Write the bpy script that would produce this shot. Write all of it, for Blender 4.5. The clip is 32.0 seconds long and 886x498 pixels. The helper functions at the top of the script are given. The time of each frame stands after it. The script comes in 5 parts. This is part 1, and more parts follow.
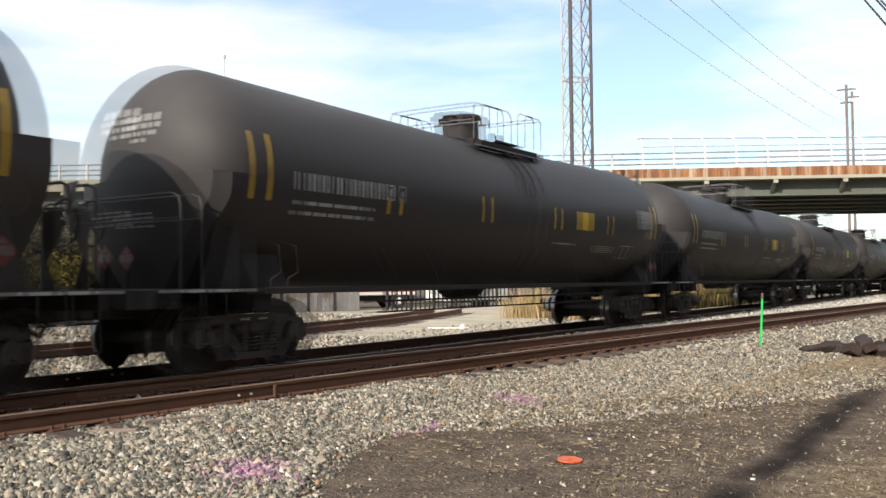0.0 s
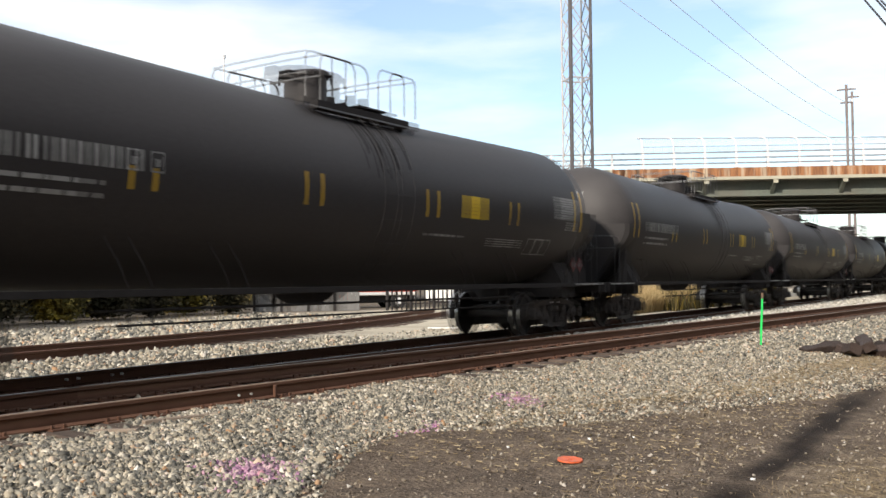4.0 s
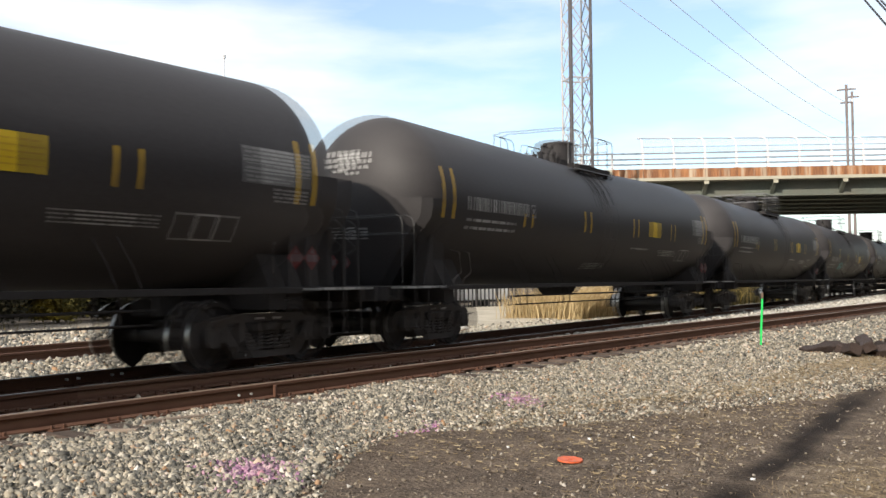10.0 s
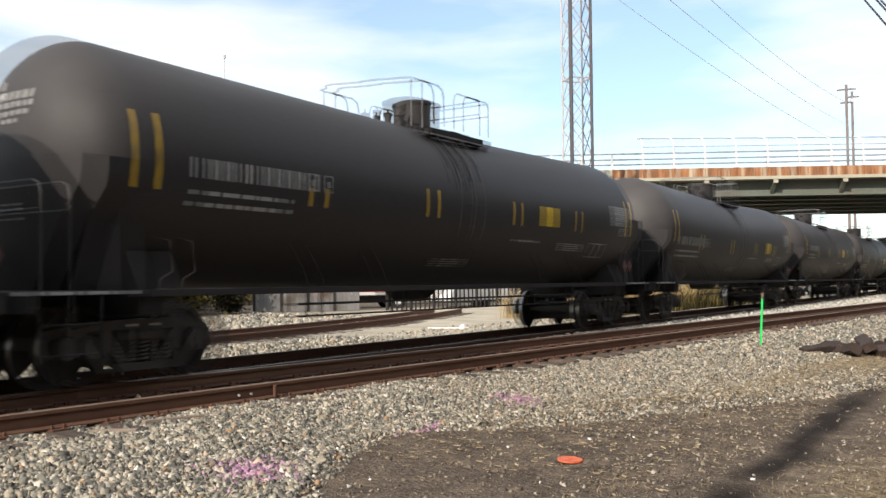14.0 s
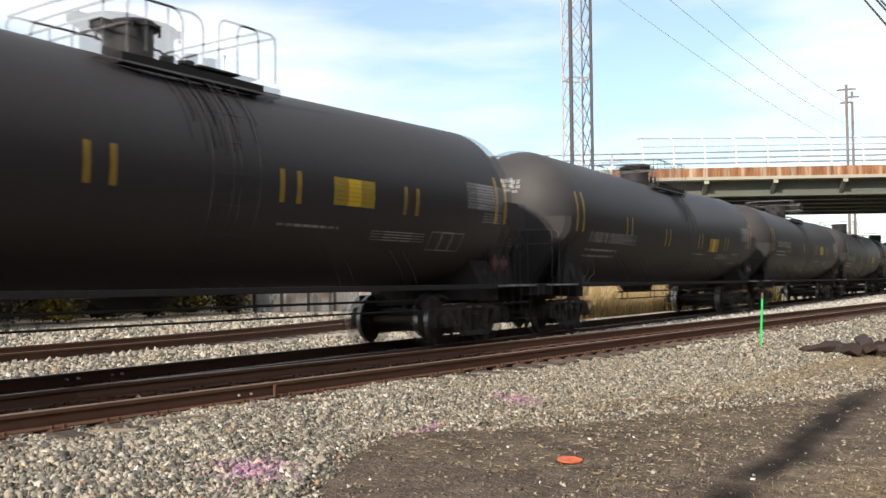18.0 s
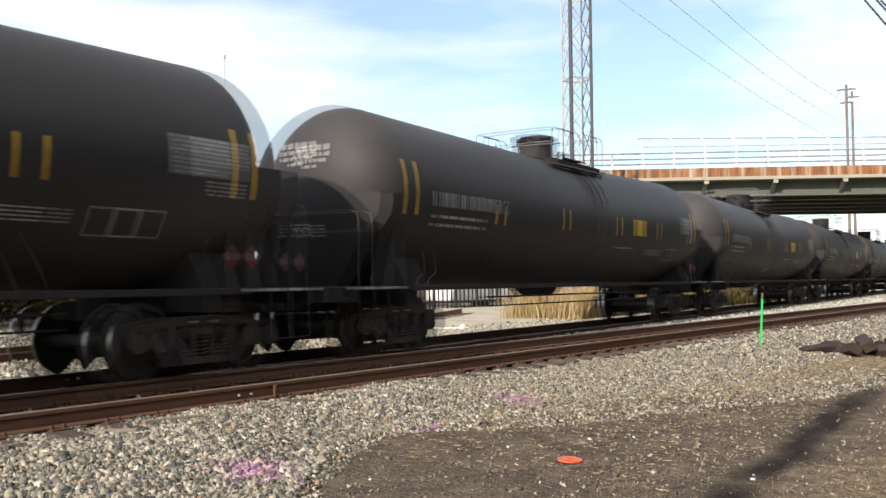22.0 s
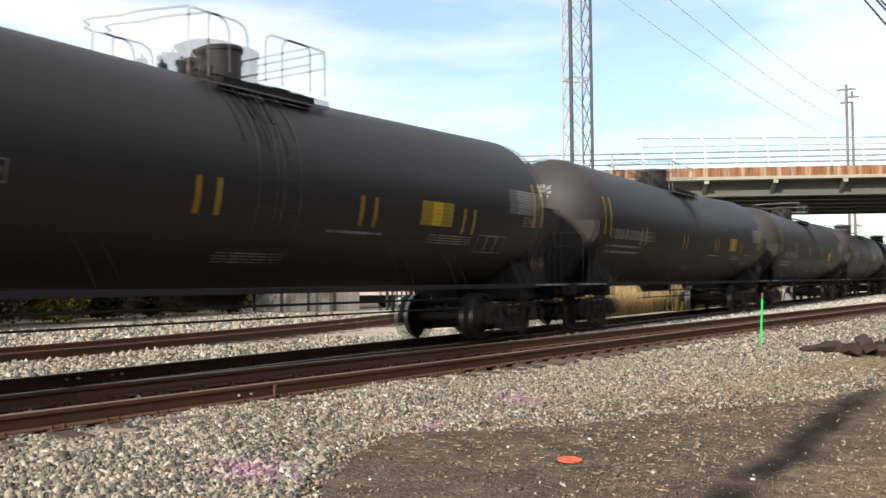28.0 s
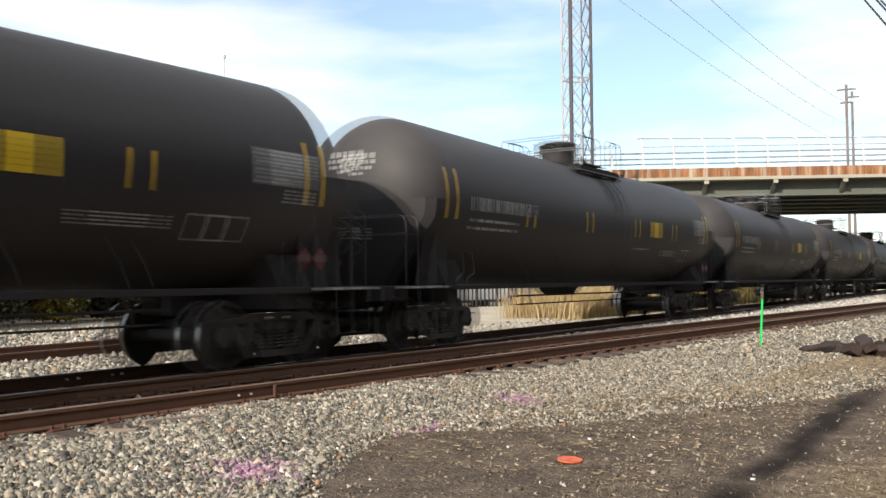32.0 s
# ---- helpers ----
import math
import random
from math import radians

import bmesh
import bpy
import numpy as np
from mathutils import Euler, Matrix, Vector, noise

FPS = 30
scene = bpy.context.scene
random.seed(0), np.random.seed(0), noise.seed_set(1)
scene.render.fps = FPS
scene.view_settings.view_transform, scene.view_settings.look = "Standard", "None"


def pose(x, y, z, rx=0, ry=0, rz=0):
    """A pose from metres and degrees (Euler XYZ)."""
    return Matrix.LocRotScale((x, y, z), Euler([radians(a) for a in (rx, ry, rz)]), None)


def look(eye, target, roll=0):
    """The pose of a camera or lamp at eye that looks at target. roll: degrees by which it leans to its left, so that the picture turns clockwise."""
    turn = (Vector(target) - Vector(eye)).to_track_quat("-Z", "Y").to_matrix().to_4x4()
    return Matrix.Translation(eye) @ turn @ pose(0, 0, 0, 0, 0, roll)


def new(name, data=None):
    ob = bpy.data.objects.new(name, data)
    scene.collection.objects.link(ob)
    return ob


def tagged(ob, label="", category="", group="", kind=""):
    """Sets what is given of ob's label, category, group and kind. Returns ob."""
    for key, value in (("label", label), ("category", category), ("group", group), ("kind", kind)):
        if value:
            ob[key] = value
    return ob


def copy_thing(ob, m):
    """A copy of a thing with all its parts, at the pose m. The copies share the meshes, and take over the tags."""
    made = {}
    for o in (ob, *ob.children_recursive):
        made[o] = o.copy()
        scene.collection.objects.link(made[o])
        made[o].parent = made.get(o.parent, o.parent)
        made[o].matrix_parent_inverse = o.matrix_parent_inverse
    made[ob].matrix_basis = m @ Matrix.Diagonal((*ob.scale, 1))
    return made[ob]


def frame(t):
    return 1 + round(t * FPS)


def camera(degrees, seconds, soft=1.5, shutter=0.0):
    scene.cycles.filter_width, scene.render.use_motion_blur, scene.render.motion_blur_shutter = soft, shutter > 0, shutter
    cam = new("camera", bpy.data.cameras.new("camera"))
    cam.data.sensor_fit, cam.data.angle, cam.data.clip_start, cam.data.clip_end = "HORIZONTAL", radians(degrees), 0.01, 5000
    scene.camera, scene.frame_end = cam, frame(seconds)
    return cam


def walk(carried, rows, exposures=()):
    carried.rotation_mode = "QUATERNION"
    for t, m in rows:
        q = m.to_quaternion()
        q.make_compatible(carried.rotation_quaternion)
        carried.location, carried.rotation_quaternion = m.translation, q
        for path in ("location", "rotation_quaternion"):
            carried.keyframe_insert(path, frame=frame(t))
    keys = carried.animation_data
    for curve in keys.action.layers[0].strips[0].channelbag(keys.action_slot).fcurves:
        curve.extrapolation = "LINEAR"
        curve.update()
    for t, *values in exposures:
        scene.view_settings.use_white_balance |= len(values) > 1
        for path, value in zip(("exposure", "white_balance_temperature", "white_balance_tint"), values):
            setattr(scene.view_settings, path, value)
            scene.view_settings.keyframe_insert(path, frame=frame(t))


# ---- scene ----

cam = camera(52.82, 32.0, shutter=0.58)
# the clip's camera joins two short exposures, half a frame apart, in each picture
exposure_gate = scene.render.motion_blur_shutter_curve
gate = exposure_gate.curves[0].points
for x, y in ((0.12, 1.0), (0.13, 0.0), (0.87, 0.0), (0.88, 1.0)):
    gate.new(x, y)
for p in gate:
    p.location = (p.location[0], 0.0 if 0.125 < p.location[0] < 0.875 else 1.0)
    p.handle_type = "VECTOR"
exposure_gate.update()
EYE = (0.0, 0.0, 1.163)
AHEAD = (0.8327, 0.5527, 0.0361)
VIEW = look(EYE, (EYE[0] + 10 * AHEAD[0], EYE[1] + 10 * AHEAD[1], EYE[2] + 10 * AHEAD[2]), -0.49)
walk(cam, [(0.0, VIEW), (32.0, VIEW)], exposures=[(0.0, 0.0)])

# ---- light ----
SUN_ELEVATION, SUN_AZIMUTH = 27.0, 180.5   # degrees; azimuth from +x towards +y, where the sun stands
world = bpy.data.worlds.new("sky")
scene.world = world
world.use_nodes = True
wn = world.node_tree
sky = wn.nodes.new("ShaderNodeTexSky")
sky.sky_type, sky.sun_disc = "NISHITA", False
sky.sun_elevation, sky.sun_rotation = radians(SUN_ELEVATION), radians(90 - SUN_AZIMUTH)
wn.nodes["Background"].inputs["Strength"].default_value = 0.13
# thin bright cloud drawn out along the wind, all over the sky
wc = wn.nodes.new("ShaderNodeTexCoord")
wm = wn.nodes.new("ShaderNodeMapping")
wm.inputs["Scale"].default_value = (1.6, 1.6, 7.0)
wm.inputs["Rotation"].default_value = (0.10, 0.0, 0.5)
clouds = wn.nodes.new("ShaderNodeTexNoise")
clouds.inputs["Scale"].default_value, clouds.inputs["Detail"].default_value, clouds.inputs["Roughness"].default_value = 1.3, 9, 0.52
cover = wn.nodes.new("ShaderNodeValToRGB")
cover.color_ramp.elements[0].position, cover.color_ramp.elements[0].color = 0.35, (0.16, 0.16, 0.16, 1)
cover.color_ramp.elements[1].position, cover.color_ramp.elements[1].color = 0.61, (0.90, 0.90, 0.90, 1)
blend = wn.nodes.new("ShaderNodeMixRGB")
blend.inputs["Color2"].default_value = (9.8, 9.8, 9.75, 1)
wn.links.new(wc.outputs["Generated"], wm.inputs["Vector"])
wn.links.new(wm.outputs["Vector"], clouds.inputs["Vector"])
wn.links.new(clouds.outputs["Fac"], cover.inputs["Fac"])
wn.links.new(cover.outputs["Color"], blend.inputs["Fac"])
tint = wn.nodes.new("ShaderNodeMixRGB")
tint.blend_type = "MULTIPLY"
tint.inputs["Fac"].default_value, tint.inputs["Color2"].default_value = 1.0, (1.38, 1.54, 1.60, 1)
wn.links.new(sky.outputs["Color"], tint.inputs["Color1"])
wn.links.new(tint.outputs["Color"], blend.inputs["Color1"])
wn.links.new(blend.outputs["Color"], wn.nodes["Background"].inputs["Color"])
sun = new("sun", bpy.data.lights.new("sun", "SUN"))
sun.data.energy, sun.data.angle, sun.data.color = 5.0, radians(0.6), (1.0, 0.90, 0.775)
e, a = radians(SUN_ELEVATION), radians(SUN_AZIMUTH)
sun.matrix_basis = look((60 * math.cos(e) * math.cos(a), 60 * math.cos(e) * math.sin(a), 60 * math.sin(e)), (0, 0, 0))

# ---- materials ----
def nodes_of(name):
    m = bpy.data.materials.new(name)
    m.use_nodes = True
    return m, m.node_tree.nodes, m.node_tree.links, m.node_tree.nodes["Principled BSDF"]


def ramp(nodes, stops):
    r = nodes.new("ShaderNodeValToRGB")
    while len(r.color_ramp.elements) < len(stops):
        r.color_ramp.elements.new(0.5)
    for el, (pos, col) in zip(r.color_ramp.elements, stops):
        el.position, el.color = pos, (*col, 1)
    return r


def surface(name, dark, light, rough=0.8, metal=0.0, scale=3.0, fine=60.0, bump=0.15, spread=0.25,
            stain=None, stain_scale=0.7, vary=0.0, stretch=(1, 1, 1), coords="Object", gloss=0.5):
    """A worn surface: two scales of noise between two colours, an optional stain, relief and a tint per object."""
    m, nodes, links, b = nodes_of(name)
    tc = nodes.new("ShaderNodeTexCoord")
    mp = nodes.new("ShaderNodeMapping")
    mp.inputs["Scale"].default_value = stretch
    links.new(tc.outputs[coords], mp.inputs["Vector"])
    n1 = nodes.new("ShaderNodeTexNoise")
    n1.inputs["Scale"].default_value, n1.inputs["Detail"].default_value = scale, 6
    n2 = nodes.new("ShaderNodeTexNoise")
    n2.inputs["Scale"].default_value, n2.inputs["Detail"].default_value = fine, 4
    for n in (n1, n2):
        links.new(mp.outputs["Vector"], n.inputs["Vector"])
    mix = nodes.new("ShaderNodeMath")
    mix.operation, mix.inputs[1].default_value = "MULTIPLY_ADD", 0.45
    links.new(n2.outputs["Fac"], mix.inputs[0])
    half = nodes.new("ShaderNodeMath")
    half.operation, half.inputs[1].default_value = "MULTIPLY", 0.55
    links.new(n1.outputs["Fac"], half.inputs[0])
    links.new(half.outputs[0], mix.inputs[2])
    r = ramp(nodes, [(0.5 - spread, dark), (0.5 + spread, light)])
    links.new(mix.outputs[0], r.inputs["Fac"])
    col = r.outputs["Color"]
    if stain:
        n3 = nodes.new("ShaderNodeTexNoise")
        n3.inputs["Scale"].default_value, n3.inputs["Detail"].default_value = stain_scale, 8
        links.new(mp.outputs["Vector"], n3.inputs["Vector"])
        r3 = ramp(nodes, [(0.5, (0, 0, 0)), (0.68, (1, 1, 1))])
        links.new(n3.outputs["Fac"], r3.inputs["Fac"])
        mx = nodes.new("ShaderNodeMixRGB")
        mx.inputs["Color2"].default_value = (*stain, 1)
        links.new(r3.outputs["Color"], mx.inputs["Fac"])
        links.new(col, mx.inputs["Color1"])
        col = mx.outputs["Color"]
    if vary:
        info = nodes.new("ShaderNodeObjectInfo")
        sc = nodes.new("ShaderNodeMapRange")
        sc.inputs["To Min"].default_value, sc.inputs["To Max"].default_value = 1 - vary, 1 + vary
        links.new(info.outputs["Random"], sc.inputs["Value"])
        hs = nodes.new("ShaderNodeHueSaturation")
        links.new(sc.outputs["Result"], hs.inputs["Value"])
        links.new(col, hs.inputs["Color"])
        col = hs.outputs["Color"]
    links.new(col, b.inputs["Base Color"])
    rr = nodes.new("ShaderNodeMapRange")
    rr.inputs["To Min"].default_value, rr.inputs["To Max"].default_value = max(rough - 0.12, 0.05), min(rough + 0.12, 1)
    links.new(n1.outputs["Fac"], rr.inputs["Value"])
    links.new(rr.outputs["Result"], b.inputs["Roughness"])
    b.inputs["Metallic"].default_value = metal
    b.inputs["Specular IOR Level"].default_value = gloss
    if bump:
        bp = nodes.new("ShaderNodeBump")
        bp.inputs["Strength"].default_value, bp.inputs["Distance"].default_value = bump, 0.01
        links.new(n2.outputs["Fac"], bp.inputs["Height"])
        links.new(bp.outputs["Normal"], b.inputs["Normal"])
    return m


TANK = surface("black_tank_paint", (0.0305, 0.0282, 0.0288), (0.0470, 0.0436, 0.0446), rough=0.50, scale=0.6, fine=25, bump=0.05,
               stain=(0.070, 0.065, 0.065), stain_scale=0.35, gloss=0.18, vary=0.14, stretch=(0.35, 1, 1))
SPILL = surface("dark_spill", (0.008, 0.0075, 0.0078), (0.018, 0.0165, 0.017), rough=0.75, scale=3, fine=30, bump=0.05, gloss=0.05)
IRON = surface("black_underframe", (0.026, 0.0240, 0.0245), (0.052, 0.048, 0.047), rough=0.85, gloss=0.1, scale=4, fine=40, bump=0.2, vary=0.1)
GREASE = surface("truck_steel", (0.034, 0.031, 0.031), (0.080, 0.072, 0.068), rough=0.7, gloss=0.25, scale=5, fine=60, bump=0.3,
                 stain=(0.048, 0.038, 0.031), stain_scale=2.0, vary=0.2)
TREAD = surface("polished_tread", (0.30, 0.29, 0.28), (0.5, 0.49, 0.47), rough=0.3, metal=0.9, bump=0.05)
TOPPIPE = surface("grey_handrail", (0.12, 0.12, 0.125), (0.22, 0.22, 0.225), rough=0.5, bump=0.05)
PIPE = surface("dark_handrail", (0.014, 0.014, 0.014), (0.028, 0.027, 0.027), rough=0.5, bump=0.05)
YELLOW = surface("yellow_reflective_tape", (0.50, 0.30, 0.012), (0.62, 0.39, 0.02), rough=0.45, scale=8, bump=0.0,
                 stain=(0.30, 0.18, 0.02), stain_scale=3)
LABELY = surface("yellow_label_vinyl", (0.60, 0.40, 0.01), (0.72, 0.50, 0.015), rough=0.5, scale=5, bump=0.0)
WHITE = surface("white_stencil_paint", (0.50, 0.49, 0.47), (0.72, 0.71, 0.68), rough=0.7, scale=9, fine=30, bump=0.0, spread=0.15)
NUMBER = surface("worn_white_number_paint", (0.22, 0.22, 0.215), (0.42, 0.415, 0.40), rough=0.7, scale=9, fine=30, bump=0.0, spread=0.2)
FIELD = surface("grey_panel_paint", (0.12, 0.12, 0.12), (0.18, 0.18, 0.178), rough=0.7, scale=9, bump=0.0)
GREYT = surface("faded_stencil_paint", (0.22, 0.22, 0.22), (0.40, 0.40, 0.39), rough=0.8, scale=9, fine=30, bump=0.0)
REDP = surface("red_placard", (0.13, 0.014, 0.016), (0.21, 0.026, 0.026), rough=0.5, scale=9, bump=0.0)
PALEP = surface("faded_placard", (0.14, 0.085, 0.09), (0.21, 0.14, 0.145), rough=0.5, scale=9, bump=0.0)
TEAL = surface("teal_spray_paint", (0.03, 0.25, 0.25), (0.10, 0.45, 0.44), rough=0.6, scale=6, bump=0.0)
GHOST = surface("pale_spray_paint", (0.14, 0.14, 0.14), (0.42, 0.42, 0.42), rough=0.6, scale=6, bump=0.0)
OLIVE = surface("olive_spray_paint", (0.10, 0.10, 0.02), (0.20, 0.19, 0.04), rough=0.6, scale=6, bump=0.0)
RUST = surface("rusty_rail", (0.058, 0.026, 0.015), (0.150, 0.066, 0.036), rough=0.8, scale=2, fine=70, bump=0.4,
               stain=(0.165, 0.084, 0.050), stain_scale=0.8, stretch=(0.4, 1, 1), coords="Generated")
HEADTOP = surface("worn_rail_head", (0.20, 0.13, 0.09), (0.34, 0.24, 0.17), rough=0.45, metal=0.5, scale=3, fine=40, bump=0.1)
SHINE = surface("polished_rail_head", (0.13, 0.12, 0.112), (0.22, 0.20, 0.19), rough=0.5, metal=0.9, scale=3, fine=40, bump=0.05)
TIE = surface("weathered_timber_tie", (0.045, 0.031, 0.024), (0.125, 0.092, 0.072), rough=0.9, scale=3, fine=50, bump=0.6, vary=0.25,
              stretch=(6, 1, 1))
OLDTIE = surface("old_creosote_timber", (0.022, 0.014, 0.012), (0.066, 0.044, 0.036), rough=0.9, scale=3, fine=40, bump=0.8,
                 vary=0.2, stretch=(1, 6, 6))
BOARD = surface("bleached_board", (0.20, 0.155, 0.12), (0.36, 0.29, 0.23), rough=0.9, scale=4, fine=40, bump=0.6, stretch=(1, 8, 8))
BOLT = surface("bright_bolt", (0.7, 0.7, 0.68), (0.85, 0.85, 0.83), rough=0.35, metal=0.2, bump=0)
GIRDER = surface("pale_green_girder", (0.085, 0.098, 0.080), (0.150, 0.165, 0.138), rough=0.7, scale=0.5, fine=8, bump=0.1,
                 stain=(0.13, 0.125, 0.10), stain_scale=0.35)
DECKEDGE = surface("pale_deck_edge", (0.33, 0.31, 0.24), (0.47, 0.44, 0.35), rough=0.85, scale=0.6, fine=10, bump=0.2)
PARAPET = surface("rust_streaked_parapet", (0.075, 0.024, 0.012), (0.44, 0.20, 0.085), rough=0.85, scale=0.9, fine=7, bump=0.2, spread=0.17,
                  stain=(0.50, 0.42, 0.31), stain_scale=0.6, stretch=(3.5, 3.5, 0.22))
RAILD = surface("dull_galvanised_rail", (0.22, 0.225, 0.24), (0.36, 0.365, 0.38), rough=0.55, metal=0.3, bump=0.05)
GALV = surface("galvanised_steel", (0.60, 0.60, 0.61), (0.78, 0.78, 0.79), rough=0.5, metal=0.1, bump=0.05)
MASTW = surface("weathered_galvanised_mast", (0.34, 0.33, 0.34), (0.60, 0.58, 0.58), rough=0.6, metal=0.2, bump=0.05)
# darker copy of the mast steel, with shade put into its colour
MASTSHADE = surface("shaded_mast_steel", (0.055, 0.05, 0.055), (0.11, 0.10, 0.105), rough=0.6, metal=0.2, bump=0.05)
CONC = surface("weathered_concrete", (0.30, 0.28, 0.25), (0.46, 0.44, 0.40), rough=0.9, scale=0.5, fine=12, bump=0.3,
               stain=(0.22, 0.20, 0.17), stain_scale=0.4)
WOOD = surface("grey_pole_wood", (0.14, 0.115, 0.11), (0.25, 0.21, 0.20), rough=0.9, scale=2, fine=30, bump=0.4, stretch=(8, 8, 0.5))
CABLE = surface("black_cable", (0.015, 0.015, 0.016), (0.03, 0.03, 0.03), rough=0.6, bump=0)
WIRE = surface("pale_wire", (0.62, 0.64, 0.67), (0.75, 0.77, 0.80), rough=0.5, bump=0)
GREEN = surface("fluorescent_green_paint", (0.01, 0.50, 0.09), (0.03, 0.68, 0.16), rough=0.6, scale=8, bump=0.1)
BROWN = surface("bare_stake_wood", (0.10, 0.06, 0.04), (0.20, 0.13, 0.09), rough=0.9, bump=0.3)
ORANGE = surface("orange_plastic", (0.52, 0.085, 0.025), (0.70, 0.16, 0.06), rough=0.5, scale=12, bump=0.1)
BARK = surface("shrub_bark", (0.07, 0.055, 0.04), (0.16, 0.13, 0.10), rough=0.95, scale=8, bump=0.6)
EARTH = surface("weedy_earth", (0.035, 0.034, 0.016), (0.10, 0.085, 0.05), rough=0.95, scale=0.6, fine=6, bump=0.6)
# for the added wall out of view that cuts low sky light
SKYBLOCK = surface("sky_blocking_wall", (0.035, 0.030, 0.026), (0.075, 0.062, 0.052), rough=0.9, scale=0.4, fine=9, bump=0.3)
VANW = surface("white_vehicle_paint", (0.70, 0.70, 0.69), (0.82, 0.82, 0.81), rough=0.35, scale=1, bump=0.0)
VANR = surface("red_vehicle_paint", (0.45, 0.04, 0.02), (0.58, 0.07, 0.03), rough=0.35, scale=1, bump=0.0)
TYRE = surface("rubber_tyre", (0.015, 0.015, 0.015), (0.03, 0.03, 0.03), rough=0.85, bump=0.2)
GLASS = surface("dark_vehicle_glass", (0.02, 0.025, 0.03), (0.04, 0.05, 0.055), rough=0.08, bump=0.0)
FENCE = surface("grey_fence_panel", (0.12, 0.118, 0.115), (0.20, 0.195, 0.19), rough=0.85, scale=0.8, fine=20, bump=0.2, vary=0.2,
                stain=(0.08, 0.068, 0.055), stain_scale=0.9)


def island_colours(name, stops, rough=0.9, bump=0.3, paint=None, clump=0.0):
    """Colour drawn per loose piece; paint: a second colour where the mesh's paint attribute says so."""
    m, nodes, links, b = nodes_of(name)
    g = nodes.new("ShaderNodeNewGeometry")
    r = ramp(nodes, stops)
    tc = nodes.new("ShaderNodeTexCoord")
    if clump:
        big = nodes.new("ShaderNodeTexNoise")
        big.inputs["Scale"].default_value, big.inputs["Detail"].default_value = clump, 2
        links.new(tc.outputs["Object"], big.inputs["Vector"])
        wide = nodes.new("ShaderNodeMapRange")
        wide.inputs["From Min"].default_value, wide.inputs["From Max"].default_value = 0.35, 0.72
        wide.inputs["To Max"].default_value = 0.75
        links.new(big.outputs["Fac"], wide.inputs["Value"])
        both = nodes.new("ShaderNodeMath")
        both.operation, both.inputs[1].default_value = "MULTIPLY_ADD", 0.25
        links.new(g.outputs["Random Per Island"], both.inputs[0])
        links.new(wide.outputs["Result"], both.inputs[2])
        links.new(both.outputs[0], r.inputs["Fac"])
    else:
        links.new(g.outputs["Random Per Island"], r.inputs["Fac"])
    n = nodes.new("ShaderNodeTexNoise")
    n.inputs["Scale"].default_value, n.inputs["Detail"].default_value = 45, 5
    links.new(tc.outputs["Object"], n.inputs["Vector"])
    mr = nodes.new("ShaderNodeMapRange")
    mr.inputs["To Min"].default_value, mr.inputs["To Max"].default_value = 0.7, 1.25
    links.new(n.outputs["Fac"], mr.inputs["Value"])
    hs = nodes.new("ShaderNodeHueSaturation")
    links.new(mr.outputs["Result"], hs.inputs["Value"])
    links.new(r.outputs["Color"], hs.inputs["Color"])
    col = hs.outputs["Color"]
    if paint:
        at = nodes.new("ShaderNodeAttribute")
        at.attribute_name = "paint"
        mx = nodes.new("ShaderNodeMixRGB")
        mx.inputs["Color2"].default_value = (*paint, 1)
        links.new(at.outputs["Fac"], mx.inputs["Fac"])
        links.new(col, mx.inputs["Color1"])
        col = mx.outputs["Color"]
    links.new(col, b.inputs["Base Color"])
    b.inputs["Roughness"].default_value = rough
    b.inputs["Specular IOR Level"].default_value = 0.2
    bp = nodes.new("ShaderNodeBump")
    bp.inputs["Strength"].default_value, bp.inputs["Distance"].default_value = bump, 0.01
    links.new(n.outputs["Fac"], bp.inputs["Height"])
    links.new(bp.outputs["Normal"], b.inputs["Normal"])
    return m


STONES = island_colours("crushed_ballast", [(0.0, (0.075, 0.071, 0.063)), (0.22, (0.175, 0.168, 0.145)), (0.48, (0.300, 0.274, 0.222)),
                                            (0.72, (0.42, 0.370, 0.285)), (0.90, (0.58, 0.53, 0.44)), (0.96, (0.35, 0.20, 0.10)),
                                            (1.0, (0.78, 0.75, 0.69))], paint=(0.54, 0.25, 0.45))
# paler copy of the ballast stone, sunlight put into its colour
PALESTONE = island_colours("sunlit_crushed_stone", [(0.0, (0.30, 0.28, 0.24)), (0.5, (0.50, 0.47, 0.41)), (1.0, (0.72, 0.69, 0.62))])
CHIPS = island_colours("pale_chips", [(0.0, (0.09, 0.072, 0.058)), (0.45, (0.20, 0.165, 0.13)), (0.85, (0.34, 0.29, 0.22)), (0.97, (0.46, 0.41, 0.35)), (1.0, (0.6, 0.58, 0.55))])
STRAW = island_colours("dry_grass", [(0.0, (0.14, 0.10, 0.058)), (0.5, (0.28, 0.212, 0.125)), (1.0, (0.45, 0.36, 0.225))], bump=0.0)
GOLDEN = island_colours("golden_grass", [(0.0, (0.20, 0.14, 0.065)), (0.5, (0.40, 0.295, 0.145)), (1.0, (0.58, 0.45, 0.25))], bump=0.0)
WEED = island_colours("yellowing_weeds", [(0.0, (0.028, 0.026, 0.012)), (0.5, (0.070, 0.058, 0.024)), (0.85, (0.16, 0.12, 0.045)), (1.0, (0.30, 0.22, 0.05))], bump=0.0)
DARKLEAF = island_colours("dull_leaves", [(0.0, (0.016, 0.016, 0.008)), (0.5, (0.040, 0.034, 0.016)), (0.85, (0.085, 0.062, 0.026)), (1.0, (0.17, 0.12, 0.05))], bump=0.0, clump=0.9)
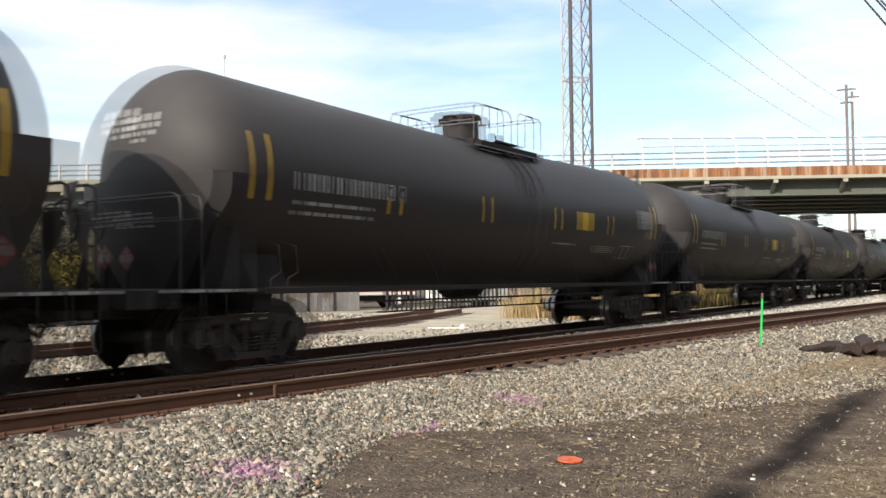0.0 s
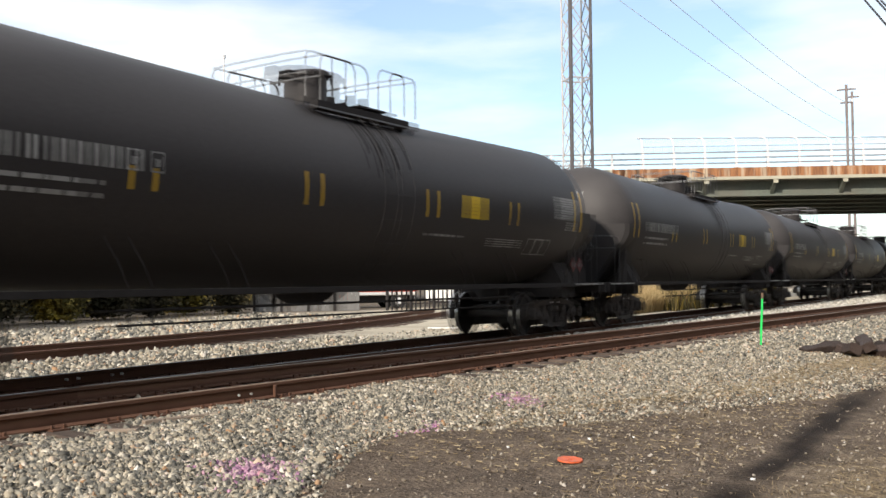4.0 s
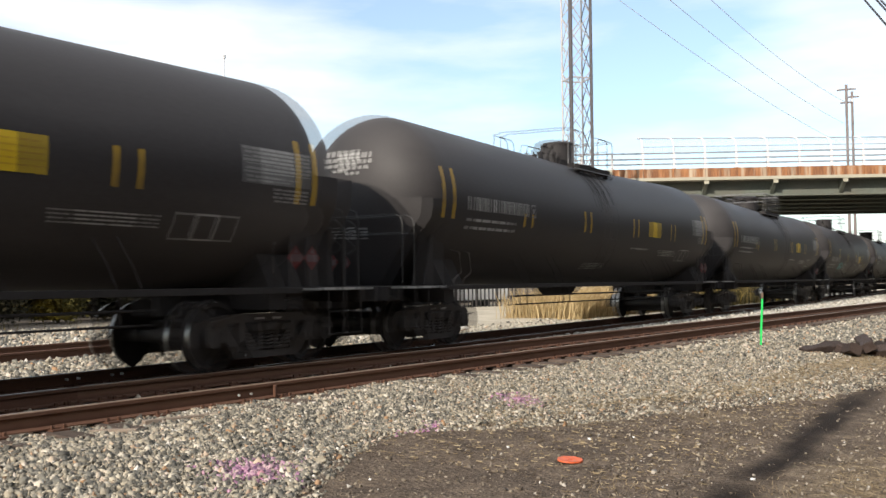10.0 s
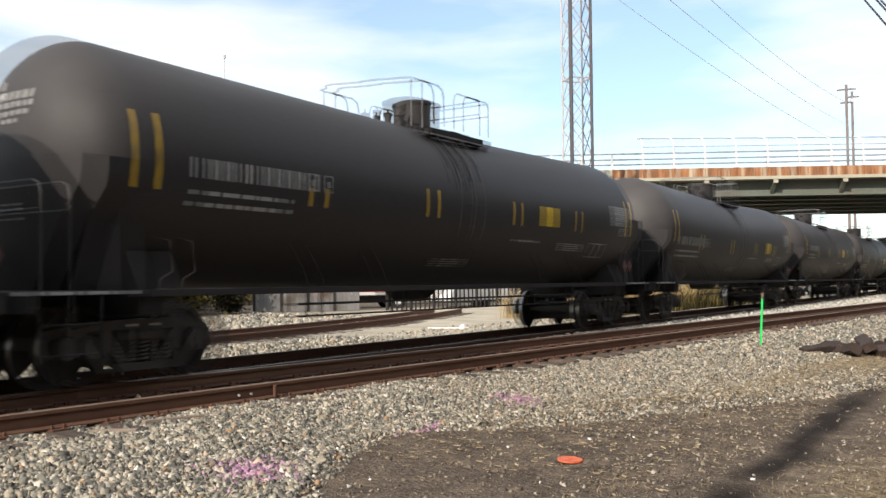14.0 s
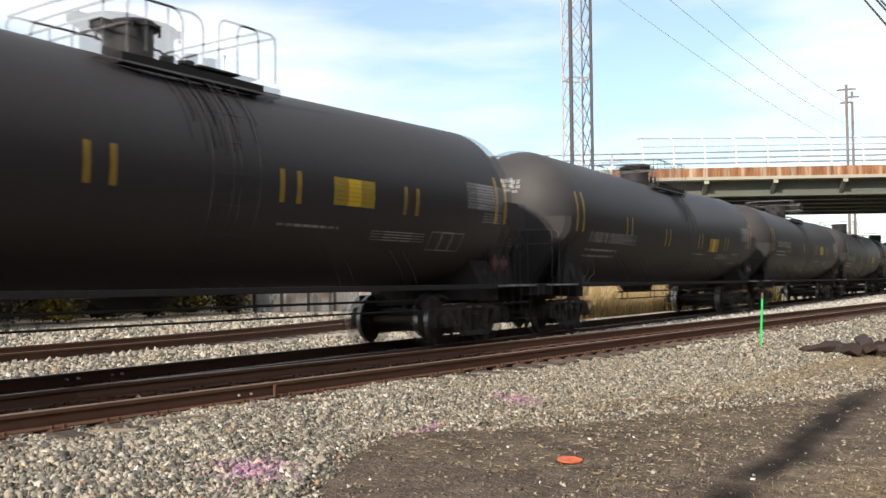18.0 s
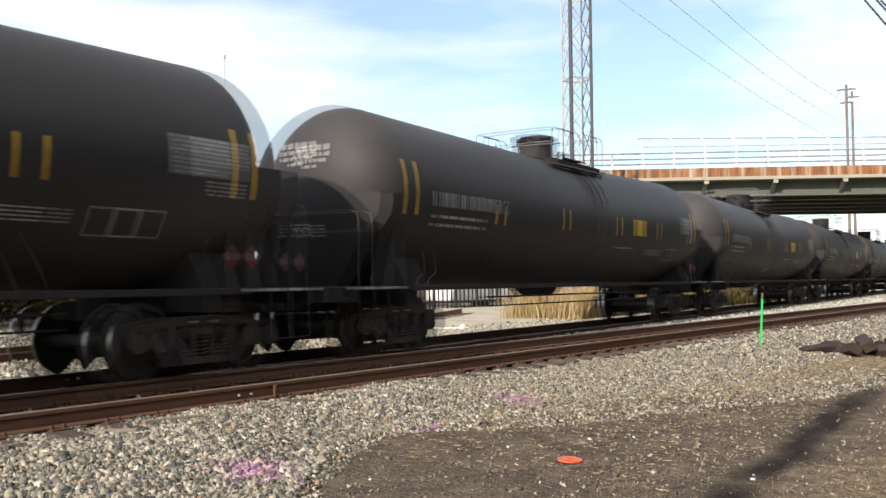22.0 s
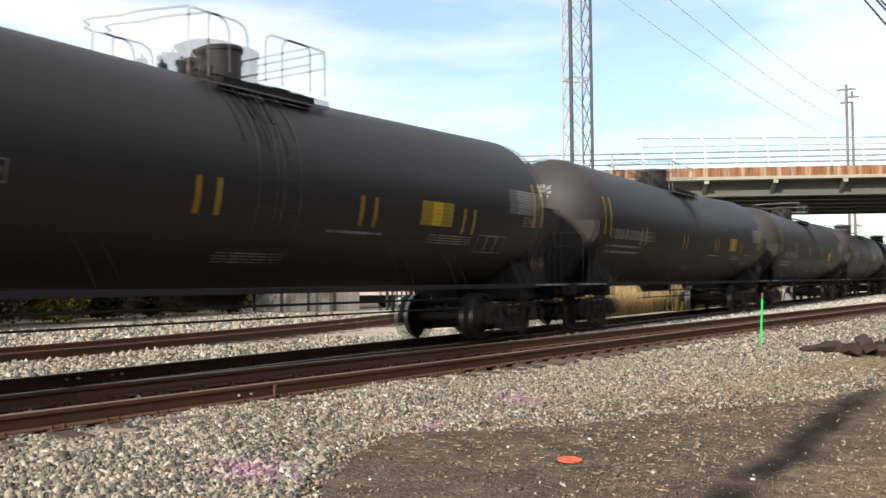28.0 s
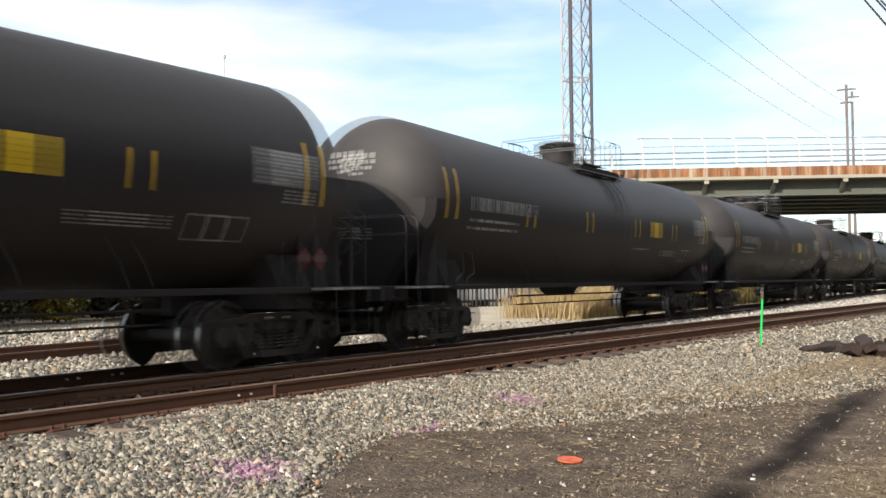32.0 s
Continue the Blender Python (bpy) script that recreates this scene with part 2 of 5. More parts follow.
LEAF = island_colours("autumn_leaves", [(0.0, (0.025, 0.024, 0.008)), (0.3, (0.07, 0.06, 0.014)), (0.55, (0.17, 0.125, 0.022)),
                                        (0.8, (0.33, 0.235, 0.03)), (1.0, (0.50, 0.35, 0.05))], bump=0.0, clump=0.9)


def ground_material():
    m, nodes, links, b = nodes_of("trackside_ground")
    tc = nodes.new("ShaderNodeTexCoord")

    def noise_at(scale, detail=8):
        n = nodes.new("ShaderNodeTexNoise")
        n.inputs["Scale"].default_value, n.inputs["Detail"].default_value = scale, detail
        links.new(tc.outputs["Object"], n.inputs["Vector"])
        return n

    def attr(name):
        a_ = nodes.new("ShaderNodeAttribute")
        a_.attribute_name = name
        return a_.outputs["Fac"]

    def mixed(fac, c1, c2):
        mx = nodes.new("ShaderNodeMixRGB")
        links.new(fac, mx.inputs["Fac"])
        for c, key in ((c1, "Color1"), (c2, "Color2")):
            if isinstance(c, tuple):
                mx.inputs[key].default_value = (*c, 1)
            else:
                links.new(c, mx.inputs[key])
        return mx.outputs["Color"]
    big, mid, tiny = noise_at(0.7), noise_at(6), noise_at(45, 4)
    vor = nodes.new("ShaderNodeTexVoronoi")
    vor.inputs["Scale"].default_value = 19
    links.new(tc.outputs["Object"], vor.inputs["Vector"])
    soil = ramp(nodes, [(0.28, (0.048, 0.037, 0.030)), (0.44, (0.088, 0.068, 0.053)), (0.56, (0.128, 0.098, 0.074)), (0.74, (0.215, 0.165, 0.122))])
    patchy = nodes.new("ShaderNodeMath")
    patchy.operation, patchy.inputs[1].default_value = "MULTIPLY_ADD", 0.55
    links.new(mid.outputs["Fac"], patchy.inputs[0])
    wide = nodes.new("ShaderNodeMath")
    wide.operation, wide.inputs[1].default_value = "MULTIPLY", 0.5
    blot = noise_at(2.1, 5)
    links.new(blot.outputs["Fac"], wide.inputs[0])
    links.new(wide.outputs[0], patchy.inputs[2])
    links.new(patchy.outputs[0], soil.inputs["Fac"])
    grit = ramp(nodes, [(0.52, (0, 0, 0)), (0.7, (1, 1, 1))])
    links.new(tiny.outputs["Fac"], grit.inputs["Fac"])
    soilg = mixed(grit.outputs["Color"], soil.outputs["Color"], (0.25, 0.20, 0.155))
    stone = ramp(nodes, [(0.0, (0.08, 0.077, 0.066)), (0.35, (0.23, 0.216, 0.178)), (0.7, (0.38, 0.345, 0.28)), (0.93, (0.49, 0.455, 0.375)), (1.0, (0.30, 0.17, 0.085))])
    links.new(vor.outputs["Color"], stone.inputs["Fac"])
    straw = ramp(nodes, [(0.35, (0.20, 0.150, 0.095)), (0.65, (0.42, 0.33, 0.21))])
    links.new(mid.outputs["Fac"], straw.inputs["Fac"])
    pale = ramp(nodes, [(0.3, (0.38, 0.335, 0.260)), (0.7, (0.58, 0.515, 0.405))])
    links.new(big.outputs["Fac"], pale.inputs["Fac"])
    c = mixed(attr("ballast"), soilg, stone.outputs["Color"])
    c = mixed(attr("straw"), c, straw.outputs["Color"])
    c = mixed(attr("dark_strip"), c, (0.024, 0.0185, 0.0155))
    c = mixed(attr("pale"), c, pale.outputs["Color"])
    links.new(c, b.inputs["Base Color"])
    b.inputs["Roughness"].default_value = 0.95
    b.inputs["Specular IOR Level"].default_value = 0.12
    add = nodes.new("ShaderNodeMath")
    add.operation = "ADD"
    links.new(tiny.outputs["Fac"], add.inputs[0])
    links.new(vor.outputs["Distance"], add.inputs[1])
    bp = nodes.new("ShaderNodeBump")
    bp.inputs["Strength"].default_value, bp.inputs["Distance"].default_value = 0.8, 0.03
    links.new(add.outputs[0], bp.inputs["Height"])
    links.new(bp.outputs["Normal"], b.inputs["Normal"])
    return m


GROUND = ground_material()


# ---- mesh helpers ----
def box(bm, x0, x1, y0, y1, z0, z1, turn=None, bevel=0.0):
    m = Matrix.Translation(((x0 + x1) / 2, (y0 + y1) / 2, (z0 + z1) / 2))
    if turn:
        m = m @ turn
    made = bmesh.ops.create_cube(bm, size=1, matrix=m @ Matrix.Diagonal((x1 - x0, y1 - y0, z1 - z0, 1)))
    if bevel:
        edges = {e_ for v in made["verts"] for e_ in v.link_edges}
        bmesh.ops.bevel(bm, geom=list(edges), offset=bevel, segments=1, affect="EDGES")


def rod(bm, p, q, r, n=8):
    p, q = Vector(p), Vector(q)
    d = q - p
    m = Matrix.Translation((p + q) / 2) @ d.to_track_quat("Z", "Y").to_matrix().to_4x4()
    bmesh.ops.create_cone(bm, cap_ends=True, segments=n, radius1=r, radius2=r, depth=d.length, matrix=m)


def tube(bm, pts, r, n=8):
    """A bent pipe through the points."""
    pts = [Vector(p) for p in pts]
    rings = []
    for i, p in enumerate(pts):
        d = (pts[min(i + 1, len(pts) - 1)] - pts[max(i - 1, 0)]).normalized()
        q = d.to_track_quat("Z", "Y")
        rings.append([bm.verts.new(p + q @ Vector((r * math.cos(k * 2 * math.pi / n), r * math.sin(k * 2 * math.pi / n), 0))) for k in range(n)])
    for a_, b_ in zip(rings, rings[1:]):
        for k in range(n):
            bm.faces.new((a_[k], a_[(k + 1) % n], b_[(k + 1) % n], b_[k]))
    bm.faces.new(rings[0][::-1])
    bm.faces.new(rings[-1])


def disc(bm, c, r, depth, axis="Y", n=24, r2=None):
    turn = {"X": Matrix.Rotation(math.pi / 2, 4, "Y"), "Y": Matrix.Rotation(math.pi / 2, 4, "X"), "Z": Matrix.Identity(4)}[axis]
    bmesh.ops.create_cone(bm, cap_ends=True, segments=n, radius1=r, radius2=r if r2 is None else r2, depth=depth, matrix=Matrix.Translation(c) @ turn)


def prism(bm, outline, axis, lo, hi):
    """Extrudes an outline (two coordinates a point) along axis from lo to hi."""
    def at(p, v):
        return {"X": (v, p[0], p[1]), "Y": (p[0], v, p[1]), "Z": (p[0], p[1], v)}[axis]
    a_ = [bm.verts.new(at(p, lo)) for p in outline]
    b_ = [bm.verts.new(at(p, hi)) for p in outline]
    n = len(outline)
    bm.faces.new(a_[::-1])
    bm.faces.new(b_)
    for k in range(n):
        bm.faces.new((a_[k], a_[(k + 1) % n], b_[(k + 1) % n], b_[k]))


def mesh_of(name, bm, material, smooth=False):
    bmesh.ops.recalc_face_normals(bm, faces=bm.faces)
    me = bpy.data.meshes.new(name)
    bm.to_mesh(me)
    bm.free()
    if material:
        me.materials.append(material)
    if smooth:
        me.polygons.foreach_set("use_smooth", [True] * len(me.polygons))
        me.set_sharp_from_angle(angle=radians(40))
    return me


def part(name, bm, material, parent, label="", smooth=False):
    ob = new(name, mesh_of(name, bm, material, smooth))
    ob.parent = parent
    if label:
        tagged(ob, label)
    return ob


def thing(name, label, category, group="", kind=""):
    return tagged(new(name), label, category, group, kind)


def single(name, bm, material, label, category, group="", kind="", smooth=False):
    return tagged(new(name, mesh_of(name, bm, material, smooth)), label, category, group, kind)


# ---- lines of the tracks ----
def track_y(s):
    return 9.872 + 0.00015 * max(s, 0.0) ** 2


def siding_y(s):
    """Centre line of the siding, which leaves the main track a little before the camera."""
    if s > 5.0:
        return 8.835 - 0.075 * s
    t = max((s + 25.0) / 30.0, 0.0)
    end, slope = 8.835 - 0.375, -0.075 * 30
    return 9.872 + (3 * (end - 9.872) - slope) * t * t + (slope - 2 * (end - 9.872)) * t ** 3


def far_y(s):
    d = max(s - 8.0, -8.0)
    return 16.42 + 0.05 * d + 0.007 * d * d if s < 60 else 37.95 + 0.78 * (s - 60)


def edge_y(s):
    """Where the ballast shoulder gives way to bare soil."""
    pts = ((-50, 5.2), (3, 4.2), (5.0, 4.72), (5.5, 5.05), (6.5, 5.62), (7.3, 5.92), (7.8, 5.83), (8.2, 5.50), (8.7, 5.30), (9.4, 5.15), (10.4, 4.85), (11.5, 4.25), (12.8, 3.45), (15, 2.9), (18, 2.35), (40, 1.0), (120, -6))
    for (a0, b0), (a1, b1) in zip(pts, pts[1:]):
        if s <= a1:
            return b0 + (b1 - b0) * (s - a0) / (a1 - a0)
    return -6


def smooth_step(v, lo, hi):
    t = min(max((v - lo) / (hi - lo), 0.0), 1.0)
    return t * t * (3 - 2 * t)


def ground_z(s, y):
    e0 = edge_y(s)
    near = siding_y(s) - 1.25
    if y < near:
        z = -0.46 + (0.24 - 0.03 * smooth_step(s, 10.5, 13.5)) * smooth_step(y, e0 - 0.3, max(near, e0 + 0.8))
    else:
        z = -0.22 - 0.03 * smooth_step(s, 10.5, 13.5) * (y < track_y(s) - 1.4)
    if y > track_y(s) + 1.5:
        z = -0.22 - 0.08 * smooth_step(y, track_y(s) + 1.5, track_y(s) + 3.5)
    return z + 0.03 * noise.noise((s * 0.6, y * 0.6, 0)) + 0.012 * noise.noise((s * 3, y * 3, 5))


# ---- ground ----
def build_ground():
    def lines(dense, lo, hi, far_lo, far_hi):
        out = list(np.arange(lo, hi, dense))
        step, v = dense, lo
        while v > far_lo:
            step *= 1.35
            v -= step
            out.insert(0, v)
        step, v = dense, out[-1]
        while v < far_hi:
            step *= 1.25
            v += step
            out.append(v)
        return out
    xs, ys = lines(0.14, 2.5, 26, -2500, 2500), lines(0.14, -0.5, 20, -2500, 2500)
    verts = [(x, y, ground_z(x, y) if -60 < x < 200 and -60 < y < 200 else -0.4) for x in xs for y in ys]
    ny = len(ys)
    faces = [(i * ny + j, (i + 1) * ny + j, (i + 1) * ny + j + 1, i * ny + j + 1) for i in range(len(xs) - 1) for j in range(ny - 1)]
    me = bpy.data.meshes.new("ground")
    me.from_pydata(verts, [], faces)
    me.materials.append(GROUND)
    me.polygons.foreach_set("use_smooth", [True] * len(me.polygons))
    zones = {"ballast": [], "straw": [], "dark_strip": [], "pale": []}
    for x, y, z in verts:
        wob = 0.35 * noise.noise((x * 1.3, y * 1.3, 9)) + 0.15 * noise.noise((x * 5, y * 5, 2))
        e0 = edge_y(x)
        zones["ballast"].append(smooth_step(y + wob, e0 - 0.12, e0 + 0.2) * (1 - 0.85 * smooth_step(y + wob * 4, 19, 24)))
        wide = 0.45 + 0.75 * smooth_step(x, 10, 16)
        band = smooth_step(y + wob, e0 - 0.3, e0 + 0.05) * (1 - smooth_step(y + wob, e0 + wide * 0.7, e0 + wide * 1.35)) * smooth_step(x, 8, 11)
        tuft = math.exp(-((x - 7.6) / 1.1) ** 2 - ((y - 1.25) / 0.45) ** 2)
        zones["straw"].append(min(1.0, 0.9 * band + 0.4 * tuft + 0.30 * smooth_step(noise.noise((x * 0.9, y * 0.9, 3)), 0.1, 0.5) * (y < e0) * smooth_step(x, 8, 10)))
        # soil colour darkened in a narrow strip along x, broken near 7.3
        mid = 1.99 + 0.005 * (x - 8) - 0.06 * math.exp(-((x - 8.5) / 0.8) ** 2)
        dark_strip = math.exp(-((y + 0.4 * wob - mid) / 0.19) ** 4) * smooth_step(x + wob * 2, 6.0, 6.8) * (1 - 0.35 * smooth_step(x + wob * 2, 12.3, 13.5)) * (1 - smooth_step(x, 14, 20))
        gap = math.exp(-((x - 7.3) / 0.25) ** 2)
        zones["dark_strip"].append(1.0 * dark_strip * (1 - 0.7 * gap))
        zones["pale"].append(smooth_step(y + 3 * wob, 11.4, 12.6) * smooth_step(x + wob * 4, 17, 21) * (1 - smooth_step(y, 27, 31)))
        # sunlit ground between siding and main track, painted with the pale colour
        strip = smooth_step(x, 12, 15) * smooth_step(y, siding_y(x) + 0.75, siding_y(x) + 0.95) * (1 - smooth_step(y, track_y(x) - 1.1, track_y(x) - 0.9))
        zones["pale"][-1] = max(zones["pale"][-1], strip)
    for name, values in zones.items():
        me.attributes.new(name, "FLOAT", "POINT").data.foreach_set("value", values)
    return tagged(new("ground", me), "gravel and packed brown soil beside the railway", "ground", kind="structure")


build_ground()


# ---- loose stone ----
def scatter(name, spots, material, label, category, flat=0.7, painted=()):
    """One mesh of many angular stones: spots are rows of x, y, z, size."""
    rng = np.random.default_rng(7)
    spots = np.asarray(spots)
    n = len(spots)
    base = np.array([(x, y, z) for x in (-1, 1) for y in (-1, 1) for z in (-1, 1)], float)
    tris = np.array([(0, 1, 3), (0, 3, 2), (4, 6, 7), (4, 7, 5), (0, 4, 5), (0, 5, 1), (2, 3, 7), (2, 7, 6), (0, 2, 6), (0, 6, 4), (1, 5, 7), (1, 7, 3)])
    v = base[None] * rng.uniform(0.10, 0.88, (n, 8, 3)) * rng.uniform(0.34, 1.8, (n, 1, 3))
    v[:, :, 2] *= flat
    q = rng.normal(size=(n, 4))
    q /= np.linalg.norm(q, axis=1)[:, None]
    w, x, y, z = q.T
    rot = np.stack([np.stack([1 - 2 * (y * y + z * z), 2 * (x * y - z * w), 2 * (x * z + y * w)], -1),
                    np.stack([2 * (x * y + z * w), 1 - 2 * (x * x + z * z), 2 * (y * z - x * w)], -1),
                    np.stack([2 * (x * z - y * w), 2 * (y * z + x * w), 1 - 2 * (x * x + y * y)], -1)], 1)
    v = np.einsum("nij,nkj->nki", rot, v) * spots[:, None, 3:4] + spots[:, None, :3]
    f = tris[None] + 8 * np.arange(n)[:, None, None]
    me = bpy.data.meshes.new(name)
    me.vertices.add(n * 8)
    me.vertices.foreach_set("co", v.reshape(-1))
    me.loops.add(n * 36)
    me.loops.foreach_set("vertex_index", f.reshape(-1))
    me.polygons.add(n * 12)
    me.polygons.foreach_set("loop_start", np.arange(n * 12) * 3)
    me.update(calc_edges=True)
    me.materials.append(material)
    if painted:
        amount = np.zeros(n)
        for px, py, rx, ry in painted:
            amount = np.maximum(amount, np.exp(-((spots[:, 0] - px) / rx) ** 2 - ((spots[:, 1] - py) / ry) ** 2))
        amount = np.where(rng.uniform(size=n) < amount, 0.3 + 0.42 * rng.uniform(size=n), 0)
        me.attributes.new("paint", "FLOAT", "POINT").data.foreach_set("value", np.repeat(amount, 8))
    return tagged(new(name, me), label, category, kind="stuff")


def build_ballast():
    rng = random.Random(3)
    spots = []

    def fill(s0, s1, y0, y1, density, lo, hi):
        for _ in range(int((s1 - s0) * (y1(s0) - y0(s0) + y1(s1) - y0(s1)) / 2 * density)):
            s = rng.uniform(s0, s1)
            a_, b_ = y0(s), y1(s)
            if b_ > a_:
                y = rng.uniform(a_, b_)
                size = rng.uniform(lo, hi) * (1.25 if rng.random() < 0.12 else 1)
                spots.append((s, y, ground_z(s, y) + size * rng.uniform(-0.1, 0.35), size))
    near = lambda s: siding_y(s) - 0.8 - 0.22 * smooth_step(s, 10.5, 13.5)
    edge = lambda s: edge_y(s) - 0.05 + 0.45 * smooth_step(s, 9.5, 13) + 0.55 * smooth_step(s, 12.5, 17)
    for a_, b_, density, lo, hi in ((3, 6.5, 3500, 0.012, 0.037), (6.5, 9, 3300, 0.011, 0.032), (9, 12, 2500, 0.011, 0.029), (12, 17, 1700, 0.012, 0.028), (17, 24, 300, 0.022, 0.044), (24, 40, 60, 0.03, 0.05)):
        fill(a_, b_, edge, near, density, lo, hi)
        fill(a_, b_, lambda s: edge_y(s) - 0.30 - 0.75 * smooth_step(s, 8, 10), edge, density * (0.12 + 0.05 * smooth_step(a_, 8, 9)), 0.012, 0.030)
    for a_, b_ in ((4, 16), (16, 40)):
        d = 160 if a_ < 10 else 50
        fill(a_, b_, lambda s: siding_y(s) - 0.7, lambda s: max(siding_y(s) + 0.7, track_y(s) - 0.8), d, 0.018, 0.034)
        fill(a_, b_, lambda s: track_y(s) - 0.7, lambda s: track_y(s) + 0.7, d * 0.6, 0.018, 0.034)
    # stones of the sunlit strip, their brightness painted in
    sunlit = []
    for _ in range(9000):
        s = 12 + 60 * rng.random() ** 1.7
        lo, hi = siding_y(s) + 0.86, track_y(s) - 0.86
        y = rng.uniform(lo, hi)
        size = rng.uniform(0.025, 0.05) * (1 + 0.012 * (s - 12))
        sunlit.append((s, y, -0.14 + 0.06 * smooth_step(min(y - lo, hi - y), 0, 0.3), size))
    fill(2, 14, lambda s: track_y(s) + 0.85, lambda s: far_y(s) - 0.9, 170, 0.04, 0.07)
    fill(14, 18, lambda s: track_y(s) + 0.85, lambda s: min(far_y(s) - 0.9, 15.5), 130, 0.03, 0.06)
    fill(18, 32, lambda s: track_y(s) + 0.85, lambda s: min(far_y(s) - 0.9, 15.5), 26, 0.02, 0.05)
    fill(6, 30, lambda s: far_y(s) - 0.6, lambda s: far_y(s) + 0.6, 90, 0.04, 0.07)
    fill(6, 30, lambda s: far_y(s) + 0.9, lambda s: far_y(s) + 9, 55, 0.04, 0.10)
    scatter("ballast_stones", spots, STONES, "grey and tan crushed stone ballast with pink paint marks", "gravel",
            painted=((5.3, 5.42, 0.34, 0.26), (7.85, 5.5, 0.32, 0.13), (10.1, 5.55, 0.26, 0.22)))
    scatter("fresh_ballast", sunlit, PALESTONE, "ballast heaped between siding and main track, painted pale for sunlight", "gravel")
    chips = []
    for _ in range(15000):
        s = 5 + 20 * rng.random() ** 1.6
        y = rng.uniform(0.2, edge_y(s) + 0.1)
        if 6.5 < s < 14 and abs(y - 1.9) < 0.26 and rng.random() < 0.9:
            continue
        if s < 8.5 and y > 3.2 and rng.random() < 0.75:
            continue
        size = 0.007 + 0.018 * rng.random() ** 2
        chips.append((s, y, ground_z(s, y) + 0.3 * size, size))
    scatter("soil_chips", chips, CHIPS, "pale stone chips scattered on bare soil", "gravel", flat=0.5)


build_ballast()


def blades(name, spots, material, label, category, kind="stuff"):
    """Bent tapering grass blades; spots: x, y, z, height, lean, width."""
    rng = random.Random(11)
    verts, faces = [], []
    for x, y, z, h, lean, w in spots:
        a_ = rng.uniform(0, 2 * math.pi)
        dx, dy = math.cos(a_), math.sin(a_)
        b_ = rng.uniform(0, 2 * math.pi)
        wx, wy = w * math.cos(b_), w * math.sin(b_)
        i = len(verts)
        for k, f in ((0, 1.0), (0.5, 0.8), (1.0, 0.15)):
            ox, oy, oz = dx * lean * h * k * k, dy * lean * h * k * k, h * k * (1 - 0.3 * lean * k)
            verts += [(x + ox - wx * f, y + oy - wy * f, z + oz), (x + ox + wx * f, y + oy + wy * f, z + oz)]
        faces += [(i, i + 1, i + 3, i + 2), (i + 2, i + 3, i + 5, i + 4)]
    me = bpy.data.meshes.new(name)
    me.from_pydata(verts, [], faces)
    me.materials.append(material)
    return tagged(new(name, me), label, category, kind=kind)


def litter_straw(name, spots, material, label, category):
    """Broken straw lying flat; spots: x, y, z, length, width."""
    rng = random.Random(12)
    verts, faces = [], []
    for x, y, z, length, w in spots:
        a_ = rng.uniform(0, 2 * math.pi)
        dx, dy = math.cos(a_), math.sin(a_)
        rise, bend = rng.uniform(-0.05, 0.25) * length, rng.uniform(-0.12, 0.12) * length
        i = len(verts)
        for k, f in ((-0.5, 0.5), (0.0, 1.0), (0.5, 0.4)):
            b_ = bend * (1 - 4 * k * k)
            px, py, pz = x + dx * k * length - dy * b_, y + dy * k * length + dx * b_, z + max(rise * (k + 0.5), 0)
            verts += [(px - dy * w * f, py + dx * w * f, pz), (px + dy * w * f, py - dx * w * f, pz + 0.6 * w)]
        faces += [(i, i + 1, i + 3, i + 2), (i + 2, i + 3, i + 5, i + 4)]
    me = bpy.data.meshes.new(name)
    me.from_pydata(verts, [], faces)
    me.materials.append(material)
    return tagged(new(name, me), label, category, kind="stuff")


